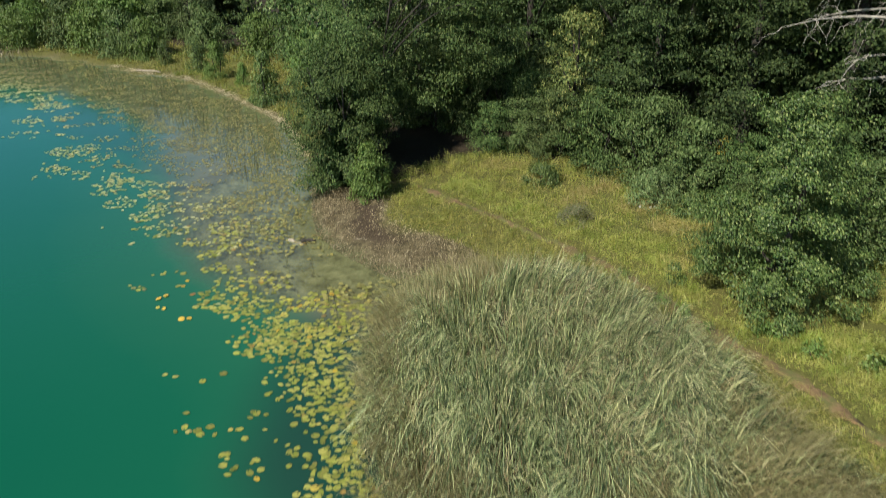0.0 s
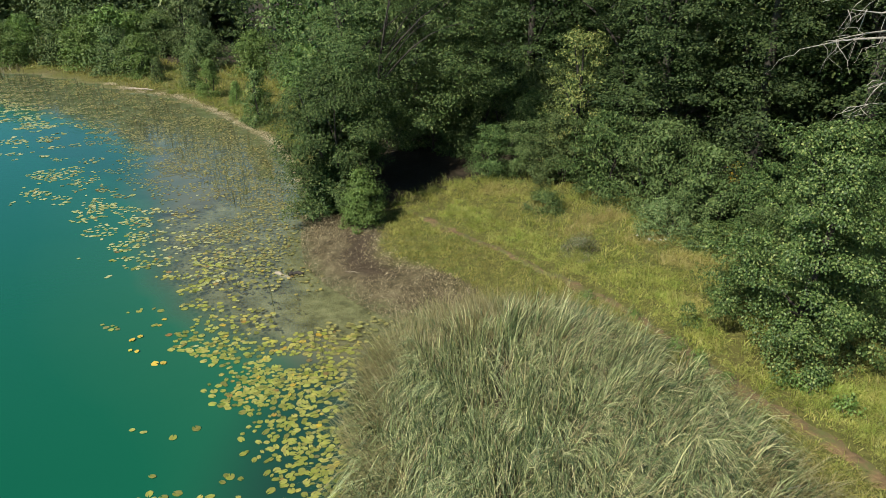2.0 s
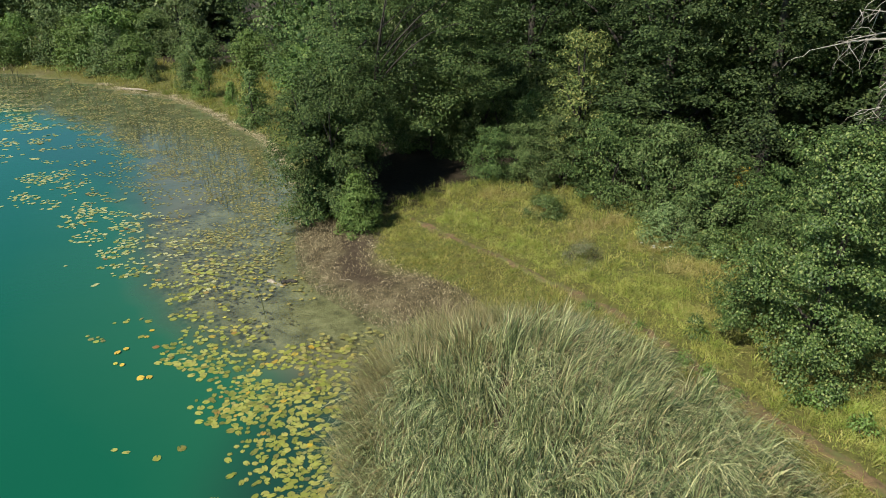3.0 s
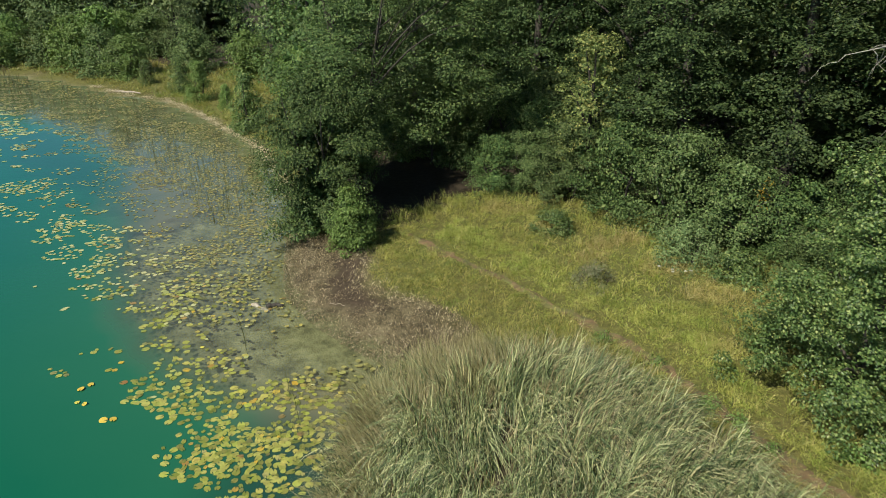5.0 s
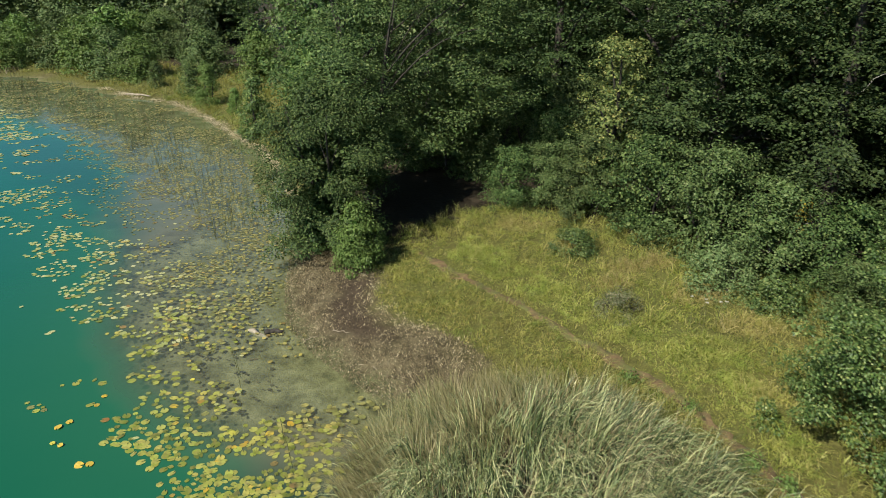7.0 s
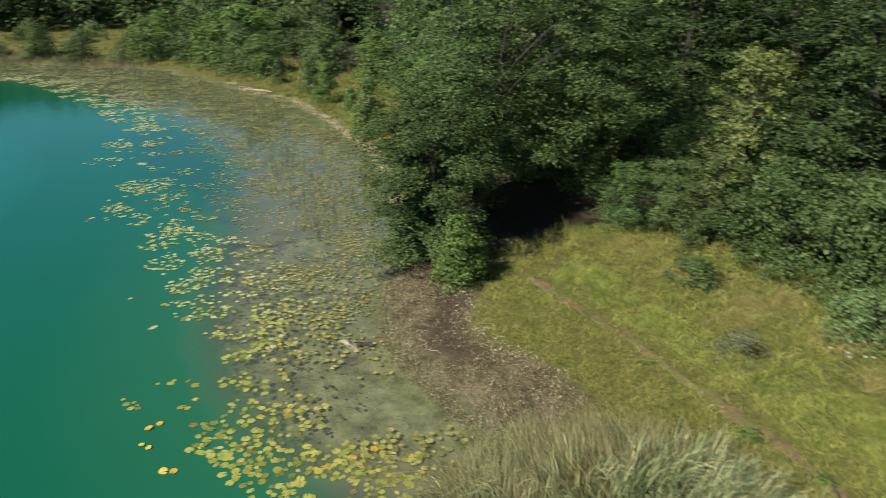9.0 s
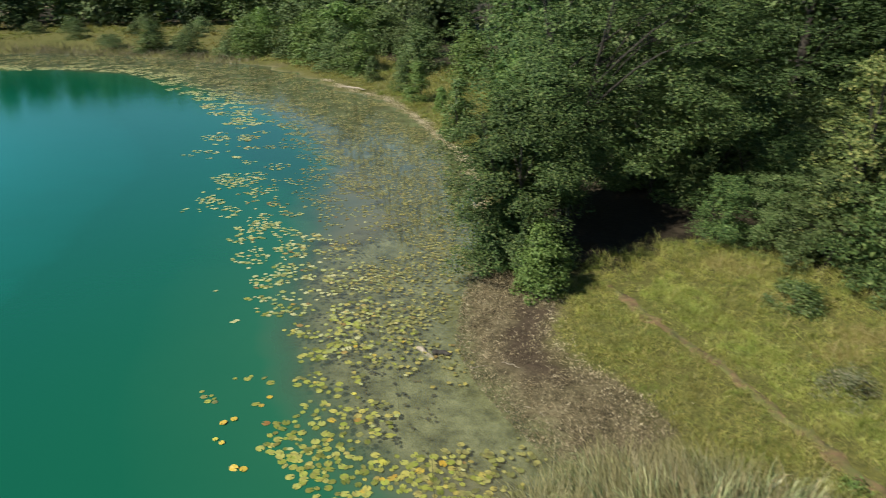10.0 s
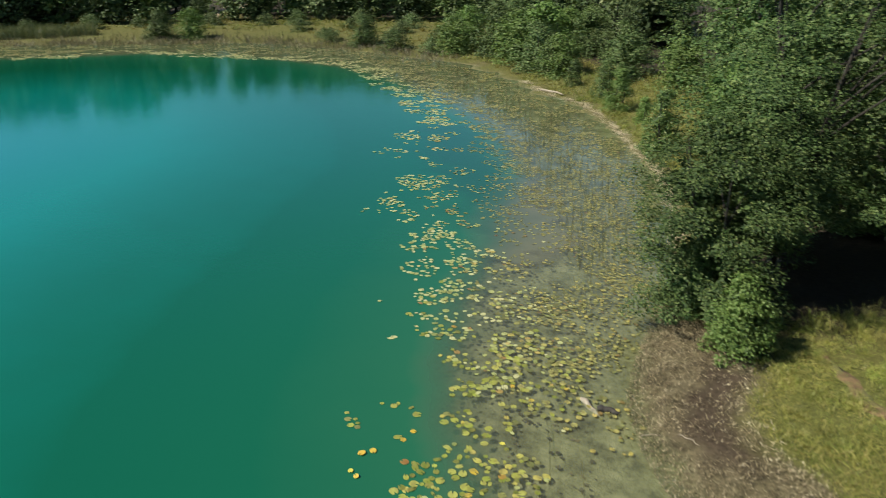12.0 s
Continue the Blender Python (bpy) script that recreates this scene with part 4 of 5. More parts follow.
# ---- grass ----
def build_grass(name, poly, count, seed, hgt, wid, label, segs=3, mat=None):
    per = 12
    c = scatter(poly, count // per, seed)
    tuft = np.repeat(np.arange(len(c)), per)
    spread = rng.normal(0, 1, (len(tuft), 2)) * hgt * 0.22
    x, y = c[tuft, 0] + spread[:, 0], c[tuft, 1] + spread[:, 1]
    big = (0.35 + 1.35 * rng.random(len(c)) ** 1.6)[tuft]
    p = np.stack([x, y], 1)
    keep = (poly_distance(x, y, SHORE) > 0.3) & (poly_distance(x, y, PATH, False) > (0.05 + 0.4 * rng.random(len(p)) ** 1.2) * (1 - 0.3 * smooth(20.5, 24, y))) & (poly_distance(x, y, MUD) > 0.05 - 0.3 * rng.random(len(p))) & (poly_distance(x, y, WOODS) > -1.3) & (poly_distance(x, y, REEDS) > -0.3) & (wave_noise(x, y, 0.9, 44) > rng.uniform(-1.1, -0.15, len(p)))
    x, y, big, spread = x[keep], y[keep], big[keep], spread[keep]
    n = len(x)
    near_path = smooth(0.2, 1.8, poly_distance(x, y, PATH, False))
    h = hgt * big * rng.uniform(0.6, 1.2, n) * (0.62 + 0.38 * near_path) * (1 + 0.4 * wave_noise(x, y, 2.2, 42)) * (1.25 - 0.6 * (1 - smooth(0.5, 3.2, poly_distance(x, y, MUD)))) * (1 + 0.5 * (1 - smooth(0, 1.8, poly_distance(x, y, WOODS))))
    ang = np.arctan2(spread[:, 1], spread[:, 0]) + rng.normal(0, 0.4, n)
    lean = np.stack([np.cos(ang) + 0.5, np.sin(ang) + 0.4 * wave_noise(x, y, 2.5, 43), np.zeros(n)], 1) * (h * rng.uniform(0.4, 1.5, n))[:, None]
    v, q = blades(np.stack([x, y, land_height(x, y) - 0.02], 1), lean, h, wid * rng.uniform(0.6, 1.3, n), segs, 0.6)
    tagged(new(name, mesh_of(name, v, q, mat or BLADE_GRASS)), label, "grass", kind="stuff")


MEADOW = [(-3.4, 29), (-2.6, 25.4), (-1, 25.8), (1.0, 24.2), (3.0, 21.6), (4.6, 19.2), (6, 15), (8, 10.6), (9.5, 7), (15, 7), (15, 20), (9, 25), (5, 30), (0, 32)]
TRAMPLED = [(-3.6, 28), (-2.8, 24.4), (-0.6, 22.6), (0.6, 21.3), (1.0, 20.3), (3.4, 19.4), (5, 15.5), (7.2, 10.5), (8.5, 7), (10, 7), (8.4, 11.2), (6.4, 15.2), (5.0, 19.3), (3.6, 21.6), (1.3, 24.6), (-0.8, 26.2), (-2.0, 28.4)]
LUSH = [(-1.0, 27.2), (0.6, 25.6), (2.4, 23.6), (4.2, 21.2), (5.4, 18.9), (6.4, 16.2), (8.2, 13.2), (9.6, 10), (12, 9), (11.4, 14), (9.4, 15.4), (6.6, 16.6), (6.4, 19.5), (6.6, 21.6), (4.4, 22.6), (2.6, 25.0), (0.8, 27.6), (-0.6, 28.6)]
build_grass("meadow_grass", MEADOW, 78000, 51, 0.24, 0.015, "yellow-green meadow grass, uneven and sun-dried in places", 2)
build_grass("lush_grass", LUSH, 40000, 56, 0.19, 0.012, "bright lush grass along the meadow side of the path", 2, BLADE_LUSH)
build_grass("trampled_grass", TRAMPLED, 34000, 57, 0.3, 0.015, "short trampled olive-brown grass between path and mud", 2, BLADE_OLIVE)
for k, (cx, cy, rx, ry, count) in enumerate(((3.0, 27.8, 1.0, 0.4, 1700), (4.9, 26.2, 1.0, 0.5, 1900), (6.0, 24.2, 0.8, 0.6, 1500), (6.9, 22.6, 0.8, 0.5, 1500), (3.9, 25.2, 0.7, 0.4, 600), (6.3, 19.6, 0.4, 0.5, 500), (1.6, 29.6, 0.9, 0.5, 1100))):
    build_grass("ripe_grass", [(cx + rx * math.cos(a) * (1 + 0.2 * math.sin(3 * a + k)), cy + ry * math.sin(a)) for a in np.linspace(0, 2 * np.pi, 14, endpoint=False)], count, 130 + k, 0.27, 0.011, "tall ripe straw-coloured grass at the wood's edge", 2, BLADE_STRAW)
build_grass("shore_grass", [(-12.2, 42), (-15, 45.8), (-19, 50.6), (-23, 54.8), (-27, 57.5), (-31, 60.8), (-35, 63.5), (-42, 66.4), (-44, 71), (-36, 71), (-28, 68), (-20, 64), (-13, 58), (-8, 48), (-7, 38), (-9, 38)], 26000, 52, 0.36, 0.035, "tall grass on the far bank", 2, BLADE_FAR)
build_grass("far_grass", [(-42, 67), (-56, 69), (-65, 69), (-74, 65.5), (-83, 58), (-86, 51), (-92, 46), (-99, 40), (-108, 48), (-100, 68), (-86, 85), (-60, 93), (-46, 82), (-40, 72)], 20000, 53, 0.42, 0.075, "yellowish meadow beyond the lake", 2, BLADE_FAR)


# ---- water lilies ----
OUTER = [(-2.4, 9.0), (-2.9, 10.7), (-3.4, 11.6), (-3.6, 12.9), (-4.2, 14.2), (-4.9, 15.4), (-6.0, 17.0), (-7.2, 17.9), (-7.9, 18.6), (-8.4, 19.6), (-9.2, 20.9), (-10.4, 22.5), (-11.7, 23.4), (-13.9, 25.7), (-14.6, 27.0), (-16.3, 28.7), (-19.5, 29.9), (-20.6, 33), (-21.5, 35.2), (-25, 37), (-27.5, 43.5),
         (-33.2, 48.1), (-39.4, 52), (-46.7, 56.2), (-53.6, 55.7), (-58.5, 53), (-66.1, 50.7), (-69.9, 49.4), (-71.6, 43.4), (-74.8, 39.7), (-80, 32)]
LILIES = OUTER + [(-92, 40), (-87, 48), (-80, 56), (-73, 63), (-65, 66), (-49, 66), (-34, 61.5), (-25.5, 54.5), (-21.7, 52.8), (-13.9, 43.8), (-9.4, 36.5), (-6.8, 29), (-6, 25), (-4.4, 21.9), (-2.4, 20.3), (-2.1, 18), (-2.2, 16), (-2.1, 13.5), (-1.5, 10.4)]


# small outlying groups of pads: place and number
STRAYS = [(-10.0, 19.2, 6), (-9.8, 20.1, 3), (-9.2, 20.3, 2), (-8.7, 19.5, 3), (-13.7, 24.2, 1), (-11.8, 22.6, 2), (-24.7, 36.8, 5), (-19.3, 29.8, 3), (-5.9, 12.5, 7), (-5.3, 12.6, 2), (-4.8, 12.3, 2), (-4.2, 12.4, 2), (-4.7, 13.1, 7),
          (-5.0, 11.6, 3), (-4.8, 11.3, 5), (-4.3, 11.4, 6), (-3.6, 11.9, 4), (-6.4, 13.1, 1), (-7.1, 14.7, 2), (-6.4, 14.4, 1), (-5.8, 14.7, 1), (-9.9, 19.3, 3)]


def pad_shape(n_edge=11):
    a = np.linspace(0.22, 2 * np.pi - 0.22, n_edge)
    rim = np.stack([np.cos(a) * (0.5 + 0.03 * np.sin(a * 4)), np.sin(a) * (0.44 + 0.03 * np.cos(a * 3)), 0.018 * np.sin(a * 3 + 0.6)], 1)
    return np.concatenate([[[0.06, 0, 0.0]], rim])


def pads_per_metre(x, y):
    """How thickly the pads lie: rafts beside the reeds, open silt before the mud, a thinner belt on the deep side."""
    edge = poly_distance(x, y, OUTER, False)
    shore = -poly_distance(x, y, SHORE)
    near, far = 1 - smooth(17.6, 19.4, y), smooth(40, 55, np.hypot(x, y))
    d = 13.5 * (1 - near) + 29 * near
    d = d * (0.35 + 0.65 * smooth(0.0, 0.9, edge))
    d = d * (1 - 0.93 * (1 - smooth(0.7, 1.5, np.hypot((x + 4.3) * 0.8, y - 20.6))))
    d = d * (1 - 0.8 * (1 - smooth(0.2, 1.0, shore)) * smooth(20, 21.5, y) * (1 - smooth(24.5, 26, y)))
    open_water = 1 - smooth(1.0, 3.0, poly_distance(x, y, [(-24.5, 42), (-20, 37), (-15.5, 33), (-11, 29.5)], False))
    d = d * (1 - 0.6 * open_water) * (1 - 0.35 * smooth(24, 28, y) * (1 - smooth(2.5, 5, edge)))
    d = d * (1 + 1.5 * smooth(3.5, 5, edge) * smooth(22, 26, y)) * (1 - far * 0.55 * smooth(1.5, 4, edge))
    return d * np.clip(1.0 + 0.9 * wave_noise(x, y, 2.3, 79) + 0.4 * wave_noise(x, y, 6.0, 80), 0.12, 2)


def build_lilies():
    r = np.random.default_rng(77)
    # pads grow in rafts round a rootstock
    heart = scatter(LILIES, 11000, 78)
    heart = heart[pads_per_metre(heart[:, 0], heart[:, 1]) > r.uniform(0, 36, len(heart))]
    many = np.clip(r.gamma(0.9, 10.0, len(heart)), 1, 50).astype(int)
    many = np.where(heart[:, 1] < 18.6, many * 2, many)
    of = np.repeat(np.arange(len(heart)), many)
    reach = 0.1 * np.sqrt(many)[of] * np.sqrt(r.uniform(0.0, 1.3, len(of)))
    a = r.uniform(0, 2 * np.pi, len(of))
    x, y = heart[of, 0] + 1.25 * reach * np.cos(a), heart[of, 1] + reach * np.sin(a)
    ok = poly_distance(x, y, SHORE) < -0.1
    x, y = x[ok], y[ok]
    for ox, oy, on in STRAYS:
        x, y = np.append(x, ox + r.normal(0, 0.17, on)), np.append(y, oy + r.normal(0, 0.13, on))
    order = r.permutation(len(x))
    x, y = x[order], y[order]
    edge, far = poly_distance(x, y, OUTER, False), smooth(40, 55, np.hypot(x, y))
    size = (0.105 + 0.12 * r.random(len(x))) * (1 - 0.33 * smooth(2.0, 5.0, edge) * smooth(18, 21, y)) * (1 + 0.5 * far)
    # pads touch and overlap by their rims only
    cell, good = {}, []
    for n in range(len(x)):
        key = (int(x[n] // 0.4), int(y[n] // 0.4))
        if all((x[n] - x[m]) ** 2 + (y[n] - y[m]) ** 2 > (0.28 * (size[n] + size[m])) ** 2 for dx in (-1, 0, 1) for dy in (-1, 0, 1) for m in cell.get((key[0] + dx, key[1] + dy), ())):
            cell.setdefault(key, []).append(n)
            good.append(n)
    x, y, edge, size = x[good], y[good], edge[good], size[good]
    shape = pad_shape()
    tris = np.array([[0, q, q + 1] for q in range(1, len(shape) - 1)])
    turn = r.uniform(0, 2 * np.pi, len(x))
    lift = 0.006 + 0.004 * r.random(len(x)) + 0.003 * (np.arange(len(x)) % 3)
    dull = edge + r.normal(0, 1.0, len(x)) > 2.9
    single = (y > 15.5) & (y < 24) & (x > -11)
    root = tagged(new("water_lilies"), "floating yellow-green water lily pads, some turning orange", "water lilies", kind="stuff")
    made = 0
    shared = {}
    rest = {False: [], True: [], "pale": []}
    # Farther pads take the paler skin: yellow-green with sky glint painted in.
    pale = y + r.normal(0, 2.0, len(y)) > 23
    for n in range(len(x)):
        d = bool(dull[n])
        if single[n] and made < 300 and n % 3 == 0:
            if d not in shared:
                shared[d] = mesh_of("lily_pad", shape, tris, PAD_DULL if d else PAD)
            ob = part("lily_pad", shared[d], root)
            ob.matrix_basis = Matrix.Translation((x[n], y[n], lift[n])) @ Matrix.Rotation(turn[n], 4, "Z") @ Matrix.Rotation(r.normal(0, 0.02), 4, "X") @ Matrix.Scale(size[n], 4)
            made += 1
        else:
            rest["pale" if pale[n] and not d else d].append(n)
    for d, idx in rest.items():
        idx = np.array(idx)
        ca, sa = np.cos(turn[idx])[:, None], np.sin(turn[idx])[:, None]
        squash = r.uniform(0.62, 1.12, len(idx))[:, None]
        sx, sy = shape[None, :, 0] * size[idx][:, None], shape[None, :, 1] * size[idx][:, None] * squash
        tilt = np.clip(r.normal(0, 0.03, len(idx)), -0.06, 0.06)[:, None]
        v = np.stack([x[idx][:, None] + ca * sx - sa * sy, y[idx][:, None] + sa * sx + ca * sy, lift[idx][:, None] + shape[None, :, 2] * size[idx][:, None] + tilt * sx], 2).reshape(-1, 3)
        f = (tris[None] + (np.arange(len(idx)) * len(shape))[:, None, None]).reshape(-1, 3)
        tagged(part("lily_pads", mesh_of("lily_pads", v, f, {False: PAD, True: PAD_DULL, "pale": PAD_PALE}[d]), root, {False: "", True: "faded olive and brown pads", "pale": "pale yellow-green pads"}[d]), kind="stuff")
    # dark leaves just below the surface, standing in for pad shadows on the silt
    p = scatter([(-4.2, 19.5), (-3.5, 17), (-5.4, 17.2), (-9.0, 20.4), (-11.6, 25), (-14, 30), (-22, 43), (-20, 50), (-12, 41.5), (-8, 32), (-6.4, 26), (-5.4, 22.6)], 1500, 88)
    v, f = leaf_quads(np.column_stack([p, np.full(len(p), -0.035)]), unit(np.array([0, 0, 1.0]) + r.normal(0, 0.08, (len(p), 3))), r.normal(0, 1, (len(p), 3)), r.uniform(0.06, 0.16, len(p)), 0.9)
    tagged(part("sunken_leaves", mesh_of("sunken_leaves", v, f, PAD_SHADOW), root, "dark leaf shapes under the surface, standing in for pad shadows"), kind="stuff")


build_lilies()


# ---- rushes in the shallows ----
def build_rushes():
    zone = [(-9, 29), (-7.4, 30), (-9.6, 36.5), (-13.9, 43.4), (-21.7, 52.5), (-25.5, 54.6), (-34, 61.5), (-49, 66.5), (-65, 67), (-73, 63.5), (-81, 56.5), (-84, 50), (-80, 42), (-70, 51), (-60, 57), (-48, 60), (-36, 56), (-27, 49.5), (-18, 41), (-12.5, 33)]
    p = scatter(zone, 9000, 91)
    keep = wave_noise(p[:, 0], p[:, 1], 5, 92) > rng.uniform(-0.9, 0.7, len(p))
    far_ones = np.hypot(p[:, 0], p[:, 1]) > 55
    keep &= rng.random(len(p)) < np.where(far_ones, 0.55, 0.8)
    near = scatter([(-8.2, 22), (-4.5, 20.5), (-3.2, 17), (-5.5, 18), (-8.5, 26), (-8, 29)], 14, 93)
    p = np.concatenate([p[keep], near])
    n = len(p)
    far = smooth(50, 70, np.hypot(p[:, 0], p[:, 1]))
    h = rng.uniform(0.5, 1.4, n) * (1 - 0.5 * far)
    lean = np.stack([rng.normal(-0.12, 0.1, n), rng.normal(0.0, 0.1, n), np.zeros(n)], 1) * h[:, None]
    v, q = blades(np.stack([p[:, 0], p[:, 1], land_height(p[:, 0], p[:, 1])], 1), lean, h + 0.25, rng.uniform(0.012, 0.02, n) * (1 + 1.2 * far), 2, 0.1)
    tagged(new("rushes", mesh_of("rushes", v, q, BLADE_RUSH)), "thin rushes standing in the shallow water", "rushes", kind="stuff")


build_rushes()


# ---- dead reed litter on the mud and along the edge ----
def litter(name, p, length, label, lift=0.05, mat=None):
    n = len(p)
    a = rng.uniform(0, 2 * np.pi, n)
    L = length * rng.uniform(0.4, 1.5, n)
    lean = np.stack([np.cos(a), np.sin(a), np.zeros(n)], 1) * L[:, None]
    z = np.maximum(land_height(p[:, 0], p[:, 1]), 0.0) + rng.uniform(0.0, lift, n)
    v, q = blades(np.stack([p[:, 0], p[:, 1], z], 1), lean, rng.uniform(-0.02, 0.08, n), rng.uniform(0.014, 0.034, n), 1, 0.0)
    tagged(new(name, mesh_of(name, v, q, mat or BLADE_DRY)), label, "reed litter", kind="stuff")


p = scatter(MUD, 30000, 95)
soak = -poly_distance(p[:, 0], p[:, 1], [(-4.2, 26.2), (-4.4, 24.4), (-3.6, 22.8), (-2.6, 22.3), (-2.4, 23.2), (-3.0, 24.2), (-3.2, 25.8)]) + 0.5 * wave_noise(p[:, 0], p[:, 1], 1.0, 96)
thin = 0.35 * wave_noise(p[:, 0], p[:, 1], 0.9, 98)
litter("reed_litter", p[rng.random(len(p)) + thin > 0.2 + 0.6 * smooth(-0.5, 0.3, soak)], 0.055, "broken dead reed stems scattered over dark mud", 0.09, BLADE_LITTER)
litter("tan_litter", scatter([(-5.9, 28.6), (-3.9, 27.6), (-3.1, 26.2), (-4.2, 26.0), (-5.0, 25.4), (-5.9, 25.4), (-6.2, 26.8)], 3200, 101), 0.06, "tan broken reed litter heaped below the alder", 0.12, BLADE_DRY)
rim_line = along([(-3.9, 27.5), (-3.0, 26.0), (-2.9, 24.4), (-1.8, 23.4), (-0.4, 22.4), (0.3, 21.4)], 0.01)
pick = rim_line[rng.integers(0, len(rim_line), 1500)] + rng.normal(0, 0.36, (1500, 2)) - np.array([0.2, 0.15])
pick = pick[wave_noise(pick[:, 0], pick[:, 1], 1.2, 99) > rng.uniform(-0.8, 0.6, len(pick))]
litter("straw_litter", pick, 0.08, "bleached straw drifted against the meadow's edge", 0.08, BLADE_PALE)
c = along(SHORE[15:23], 0.01)
pick = c[rng.integers(0, len(c), 11000)] + rng.normal(0, 0.13, (11000, 2)) + np.array([0.1, 0.08])
pick = pick[wave_noise(pick[:, 0], pick[:, 1], 2.0, 97) > rng.uniform(-0.8, 0.6, len(pick))]
litter("edge_litter", pick, 0.4,  "pale strip of dead reed stems along the water's edge", 0.12, BLADE_PALE)


# ---- smaller plants, dead wood and flowers ----
def dead_tree():
    root = tagged(new("dead_tree"), "bare dead tree with bleached crooked branches", "dead tree")
    x0, y0 = 15.6, 24.2
    g = on_land(x0, y0)
    root.matrix_basis = Matrix.Translation((x0, y0, g))
    s = np.linspace(0, 1, 9)
    line = np.stack([-0.7 * s ** 1.3 + 0.12 * np.sin(s * 8), 0.25 * np.sin(s * 5), -0.2 + 9.4 * s], 1)
    part("trunk", mesh_of("trunk", *tube(line, 0.17 * (1.08 - s) ** 0.8, 8), DEAD_BARK, True), root)
    r = np.random.default_rng(17)
    # tips of the main boughs, from the trunk's foot
    for tip, at in (((-5.3, 0.2, 6.2), 0.7), ((-4.4, 0.0, 6.5), 0.72), ((-5.0, 0.0, 7.6), 0.84), ((-4.3, -0.4, 7.4), 0.8), ((-4.0, -0.7, 4.6), 0.52), ((-3.6, -0.9, 5.2), 0.56), ((-2.6, 0.6, 8.2), 0.86), ((1.8, 0.8, 7.4), 0.7), ((1.2, -1.0, 5.8), 0.55)):
        start = np.array([np.interp(at, s, line[:, k]) for k in range(3)])
        u = np.linspace(0, 1, 9)[:, None]
        way = start + (np.array(tip) - start) * u + np.array([0, 0, 0.25]) * np.sin(np.pi * u) + 0.16 * np.cumsum(r.normal(0, 0.5, (9, 3)), 0) * u * (1 - u) * 2
        bough = part("bough", mesh_of("bough", *tube(way, 0.062 * (1.06 - u[:, 0]) ** 0.8, 7), DEAD_BARK, True), root)
        twigs = []
        for k in range(10):
            b = way[r.integers(3, 9)]
            aim = r.normal(0, 1, 3) * np.array([0.7, 0.5, 0.55]) + np.array([-0.5, -0.2, -0.25])
            v = np.linspace(0, 1, 6)[:, None]
            length = r.uniform(0.5, 1.5)
            t = b + unit(aim) * length * v + np.array([0, 0, -0.22]) * v ** 2 + 0.07 * np.sin(v * 9 + k) * r.normal(0, 1, 3)
            twigs.append(tube(t, 0.011 * (1.1 - v[:, 0]), 5))
        for tw in twigs:
            part("twig", mesh_of("twig", *tw, DEAD_BARK, True), bough)


dead_tree()


def fallen(name, a, b, radius, mat, label, bend=0.1):
    """A piece of dead wood that lies from a to b."""
    u = np.linspace(0, 1, 9)[:, None]
    a, b = np.array(a, float), np.array(b, float)
    side = np.array([-(b - a)[1], (b - a)[0], 0.0])
    way = a + (b - a) * u + side * bend * np.sin(np.pi * u) + 0.02 * np.sin(u * 13) * np.array([1, 1, 0.5])
    rad = radius * (1.0 - 0.45 * u[:, 0]) * (1 + 0.1 * np.sin(u[:, 0] * 17))
    rad[0], rad[-1] = radius * 0.55, radius * 0.2
    tagged(new(name, mesh_of(name, *tube(way, rad, 9), mat, True)), label, "dead wood")


fallen("log", (-6.3, 23.15, 0.0), (-5.5, 22.6, -0.13), 0.085, WET_WOOD, "pale waterlogged log half sunk among lily pads")
fallen("log", (-5.8, 23.0, 0.02), (-5.3, 23.1, 0.03), 0.09, BARK, "short dark stump end at the water's edge")
fallen("log", (-26.2, 56.4, 0.15), (-23.9, 55.6, 0.2), 0.09, WET_WOOD, "pale fallen trunk on the far bank")
for a, b in (((-2.9, 21.5), (-2.35, 21.3)), ((-3.9, 23.0), (-3.4, 22.9)), ((-4.6, 22.6), (-4.2, 22.9))):
    fallen("stick", (*a, max(on_land(*a), 0) + 0.03), (*b, max(on_land(*b), 0) + 0.04), 0.013, WET_WOOD, "thin pale stick lying on the mud", 0.1)
fallen("branch", (8.9, 26.6, 1.0), (10.2, 27.0, 2.2), 0.025, DEAD_BARK, "thin bare branch arching out of the bushes", 0.4)

plant("herb_clump", plant_meshes("herb", 81, 0.7, 0.75, 0.02, 60, 40, 0.045, LEAF_HERB, 0.2, 1.0, "bush", 0.2, trunks=5, core=1, core_size=1.2), 4.0, 23.6, "greyish purple herb clump in the meadow", "herb")
plant("bush", plant_meshes("bush", 82, 1.5, 0.9, 0.05, 80, 70, 0.06, LEAF_WILLOW, 0.26, 0.9, "bush", 0.3, trunks=4, core=1, core_size=1.2), 6.9, 24.6, "pale grey-green bush with whitish seed heads", "bush")
plant("bush", plant_meshes("bush", 83, 1.0, 0.7, 0.05, 60, 70, 0.06, LEAF_LIGHT, 0.24, 0.9, "bush", 0.3, trunks=4, core=1, core_size=1.2), 8.2, 23.6, "low fresh green bush at the meadow's edge", "bush")
plant("bush", plant_meshes("bush", 84, 0.9, 0.7, 0.05, 60, 70, 0.06, LEAF_LIGHT, 0.22, 0.9, "bush", 0.3, trunks=4, core=1, core_size=1.2), 3.2, 27.6, "low leafy bush in the tall grass", "bush")
plant("sapling", plant_meshes("sapling", 85, 1.7, 0.35, 0.5, 16, 26, 0.08, LEAF_GOLD, 0.16, 1.0, "round", 0.2, core=1, core_size=1.2), 10.4, 28.3, "small sapling with bright yellow leaves", "young tree")
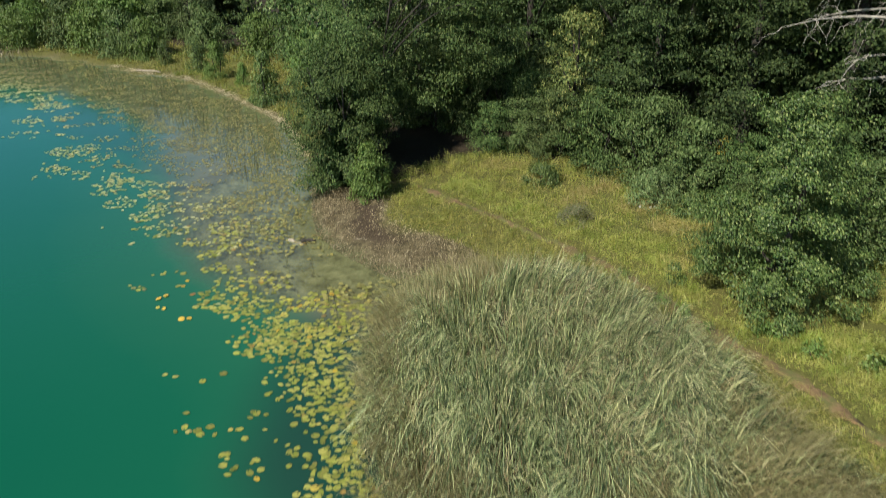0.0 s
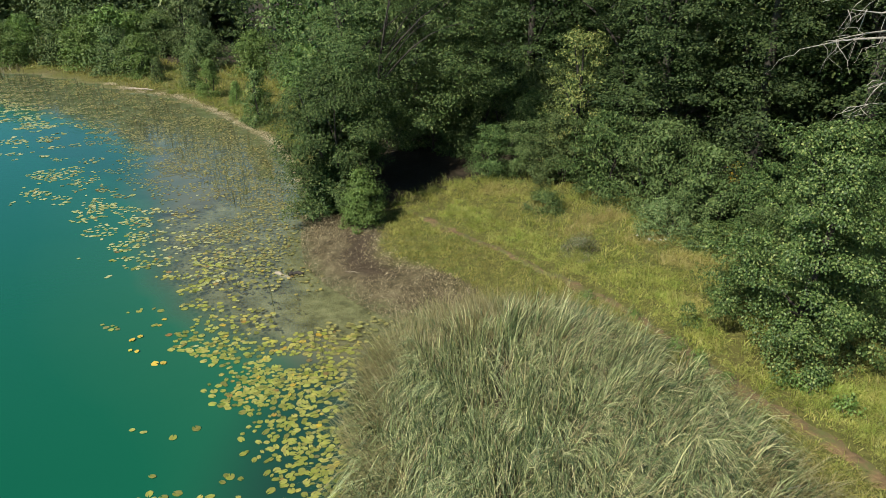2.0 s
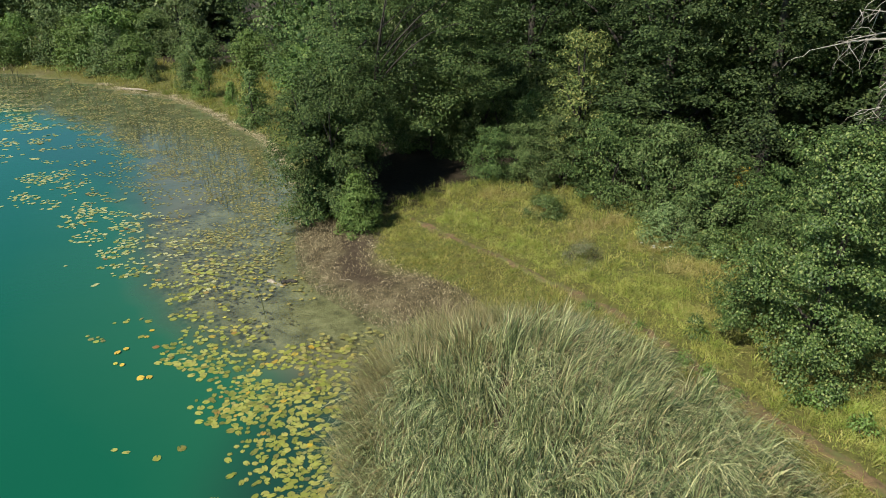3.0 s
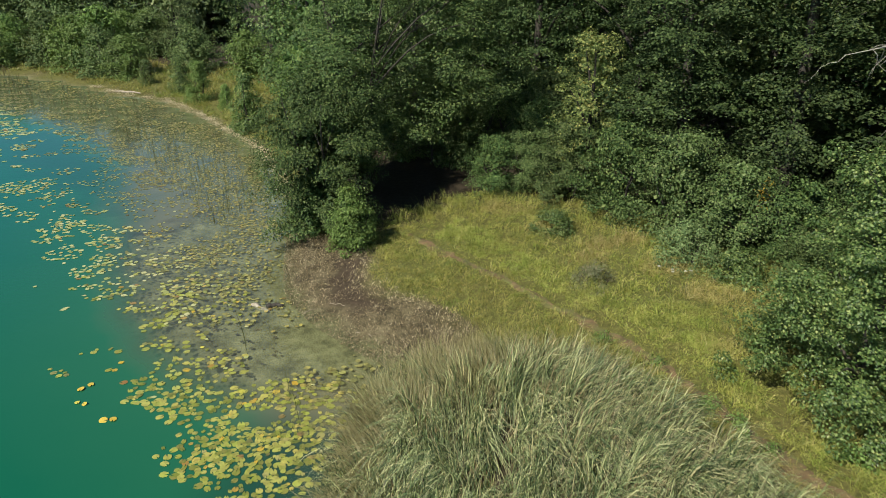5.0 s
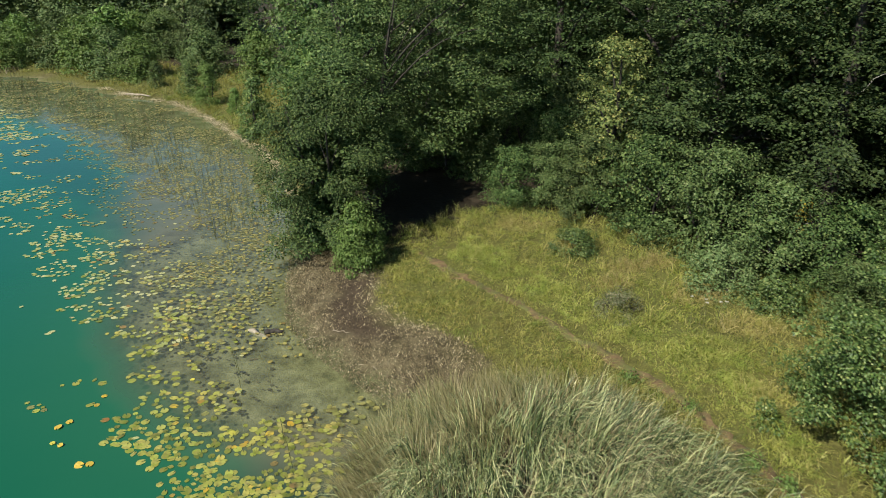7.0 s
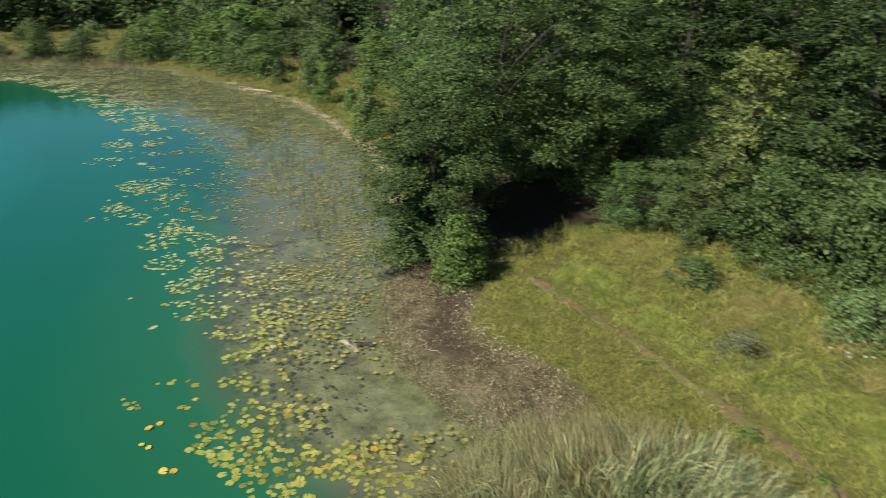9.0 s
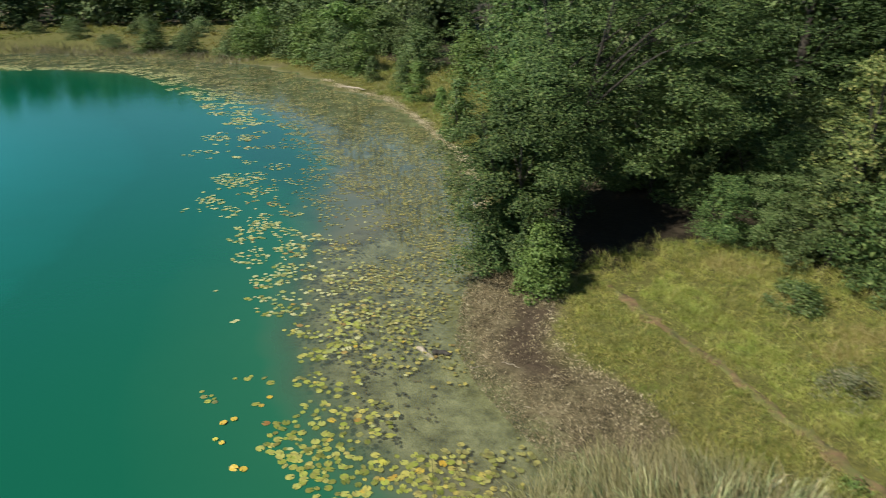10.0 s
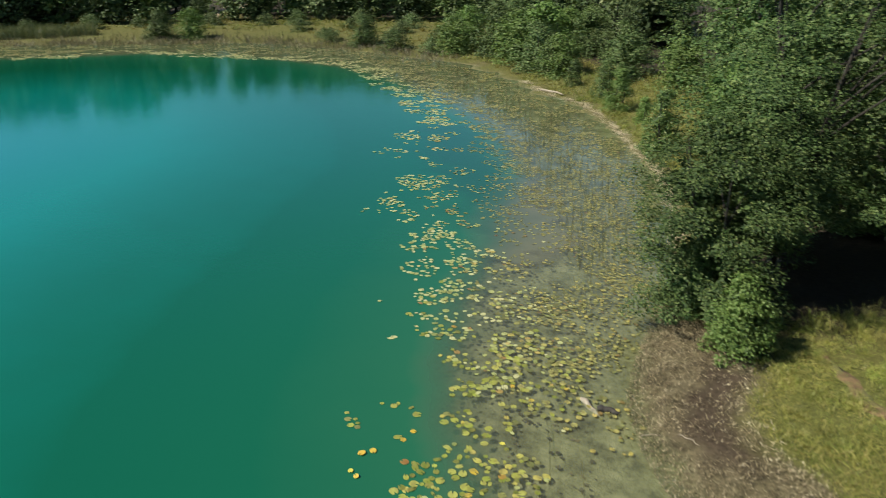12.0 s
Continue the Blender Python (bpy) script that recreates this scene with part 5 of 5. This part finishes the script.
WEED = [plant_meshes("weed", 86 + q, 0.5, 0.3, 0.03, 16, 22, 0.07, LEAF_FRESH, 0.14, 0.8, "bush", 0.3, trunks=2, core=0) for q in range(2)]
grove("weed", WEED, [(5.35, 17.2, 0.8), (4.75, 19.2, 0.7), (5.75, 16.4, 0.9), (6.15, 15.7, 0.7), (7.6, 15.4, 0.9), (8.3, 14.6, 1.0), (9.4, 14.0, 1.1), (3.7, 20.4, 0.8)], "leafy green weed beside the path", "weed", "weeds along the path")


def wild_flowers():
    r = np.random.default_rng(5)
    for k in range(5):
        x, y = 6.05 + r.normal(0, 0.35), 22.5 + r.normal(0, 0.3)
        root = tagged(new("wild_carrot"), "tall white umbel flower in the meadow grass", "flower", "white umbel flowers")
        root.matrix_basis = Matrix.Translation((x, y, on_land(x, y)))
        h = r.uniform(0.65, 0.95)
        u = np.linspace(0, 1, 5)[:, None]
        lean = r.normal(0, 0.08, 2)
        way = np.concatenate([lean[None] * u ** 2, h * u], 1)
        part("stem", mesh_of("stem", *tube(way, 0.006 * (1.2 - u[:, 0]), 5), LEAF_HERB), root)
        n = 40
        rad, az = 0.042 * np.sqrt(r.random(n)), r.uniform(0, 6.28, n)
        p = np.stack([lean[0] + rad * np.cos(az), lean[1] + rad * np.sin(az), h + 0.02 - 2 * rad ** 2], 1)
        nrm = unit(np.array([0, 0, 1.0]) + r.normal(0, 0.3, (n, 3)))
        part("flower_head", mesh_of("flower_head", *leaf_quads(p, nrm, r.normal(0, 1, (n, 3)), np.full(n, 0.022), 0.9), PETAL), root, "white flower head")


wild_flowers()


def orange_pads():
    shape = pad_shape()
    tris = np.array([[0, q, q + 1] for q in range(1, len(shape) - 1)])
    me = mesh_of("lily_pad", shape, tris, PAD_ORANGE)
    r = np.random.default_rng(9)
    root = tagged(new("orange_lilies"), "withering orange-yellow water lily pads apart from the rest", "water lilies")
    for x, y in ((-9.0, 18.75), (-9.15, 18.55), (-8.95, 18.0), (-8.75, 17.95), (-8.0, 17.35), (-7.8, 17.4), (-4.1, 11.0), (-4.0, 19.0), (-5.2, 18.6), (-6.9, 20.6)):
        ob = part("lily_pad", me, root)
        ob.matrix_basis = Matrix.Translation((x, y, 0.025)) @ Matrix.Rotation(r.uniform(0, 6.28), 4, "Z") @ Matrix.Rotation(r.normal(0, 0.15), 4, "X") @ Matrix.Scale(r.uniform(0.13, 0.2), 4)


orange_pads()


# ---- far shore: reeds and a sandy track ----
def far_reeds():
    p = scatter([(-95, 40), (-90.5, 44.5), (-85.5, 49.5), (-83, 54), (-85.5, 55), (-88, 50.5), (-93, 46), (-98, 42)], 2600, 121)
    n = len(p)
    h = rng.uniform(0.9, 1.6, n)
    lean = rng.normal(0, 0.25, (n, 3)) * np.array([1, 1, 0])
    v, q = blades(np.stack([p[:, 0], p[:, 1], land_height(p[:, 0], p[:, 1]) - 0.03], 1), lean, h, rng.uniform(0.04, 0.09, n), 2, 0.2)
    line = along(SHORE[24:33], 0.2)
    p2 = line[rng.integers(0, len(line), 8000)] + rng.normal(0, 1.3, (8000, 2))
    p2 = p2[wave_noise(p2[:, 0], p2[:, 1], 6, 122) > rng.uniform(-1.0, 0.6, len(p2))]
    m = len(p2)
    w2, f2 = blades(np.stack([p2[:, 0], p2[:, 1], np.maximum(land_height(p2[:, 0], p2[:, 1]), -0.2) - 0.03], 1), rng.normal(0, 0.16, (m, 3)) * np.array([1, 1, 0]), rng.uniform(0.3, 0.65, m), rng.uniform(0.04, 0.08, m), 2, 0.2)
    tagged(new("brown_rushes", mesh_of("brown_rushes", w2, f2, BLADE_BROWN)), "brown-grey rush belt along the far water's edge", "rushes", kind="stuff")
    tagged(new("far_reeds", mesh_of("far_reeds", v, q, BLADE_SEDGE_DARK)), "grey-green reed belt on the far shore", "reeds", kind="stuff")


far_reeds()


def sandy_track():
    c = along(TRACK, 0.6)
    side = unit(np.gradient(c, axis=0))[:, ::-1] * np.array([1, -1])
    rows = []
    for a in (-1, -0.4, 0.4, 1):
        q = c + side * (a * (1.6 + 0.4 * np.sin(np.arange(len(c)) * 0.7)))[:, None]
        rows.append(np.stack([q[:, 0], q[:, 1], land_height(q[:, 0], q[:, 1]) + 0.12], 1))
    v = np.stack(rows, 1).reshape(-1, 3)
    i, j = np.meshgrid(np.arange(len(c) - 1), np.arange(3), indexing="ij")
    k = (i * 4 + j).ravel()
    tagged(new("track", mesh_of("track", v, np.stack([k, k + 1, k + 5, k + 4], 1), SAND, True)), "bare sandy track into the wood beyond the lake", "track", kind="structure")


sandy_track()
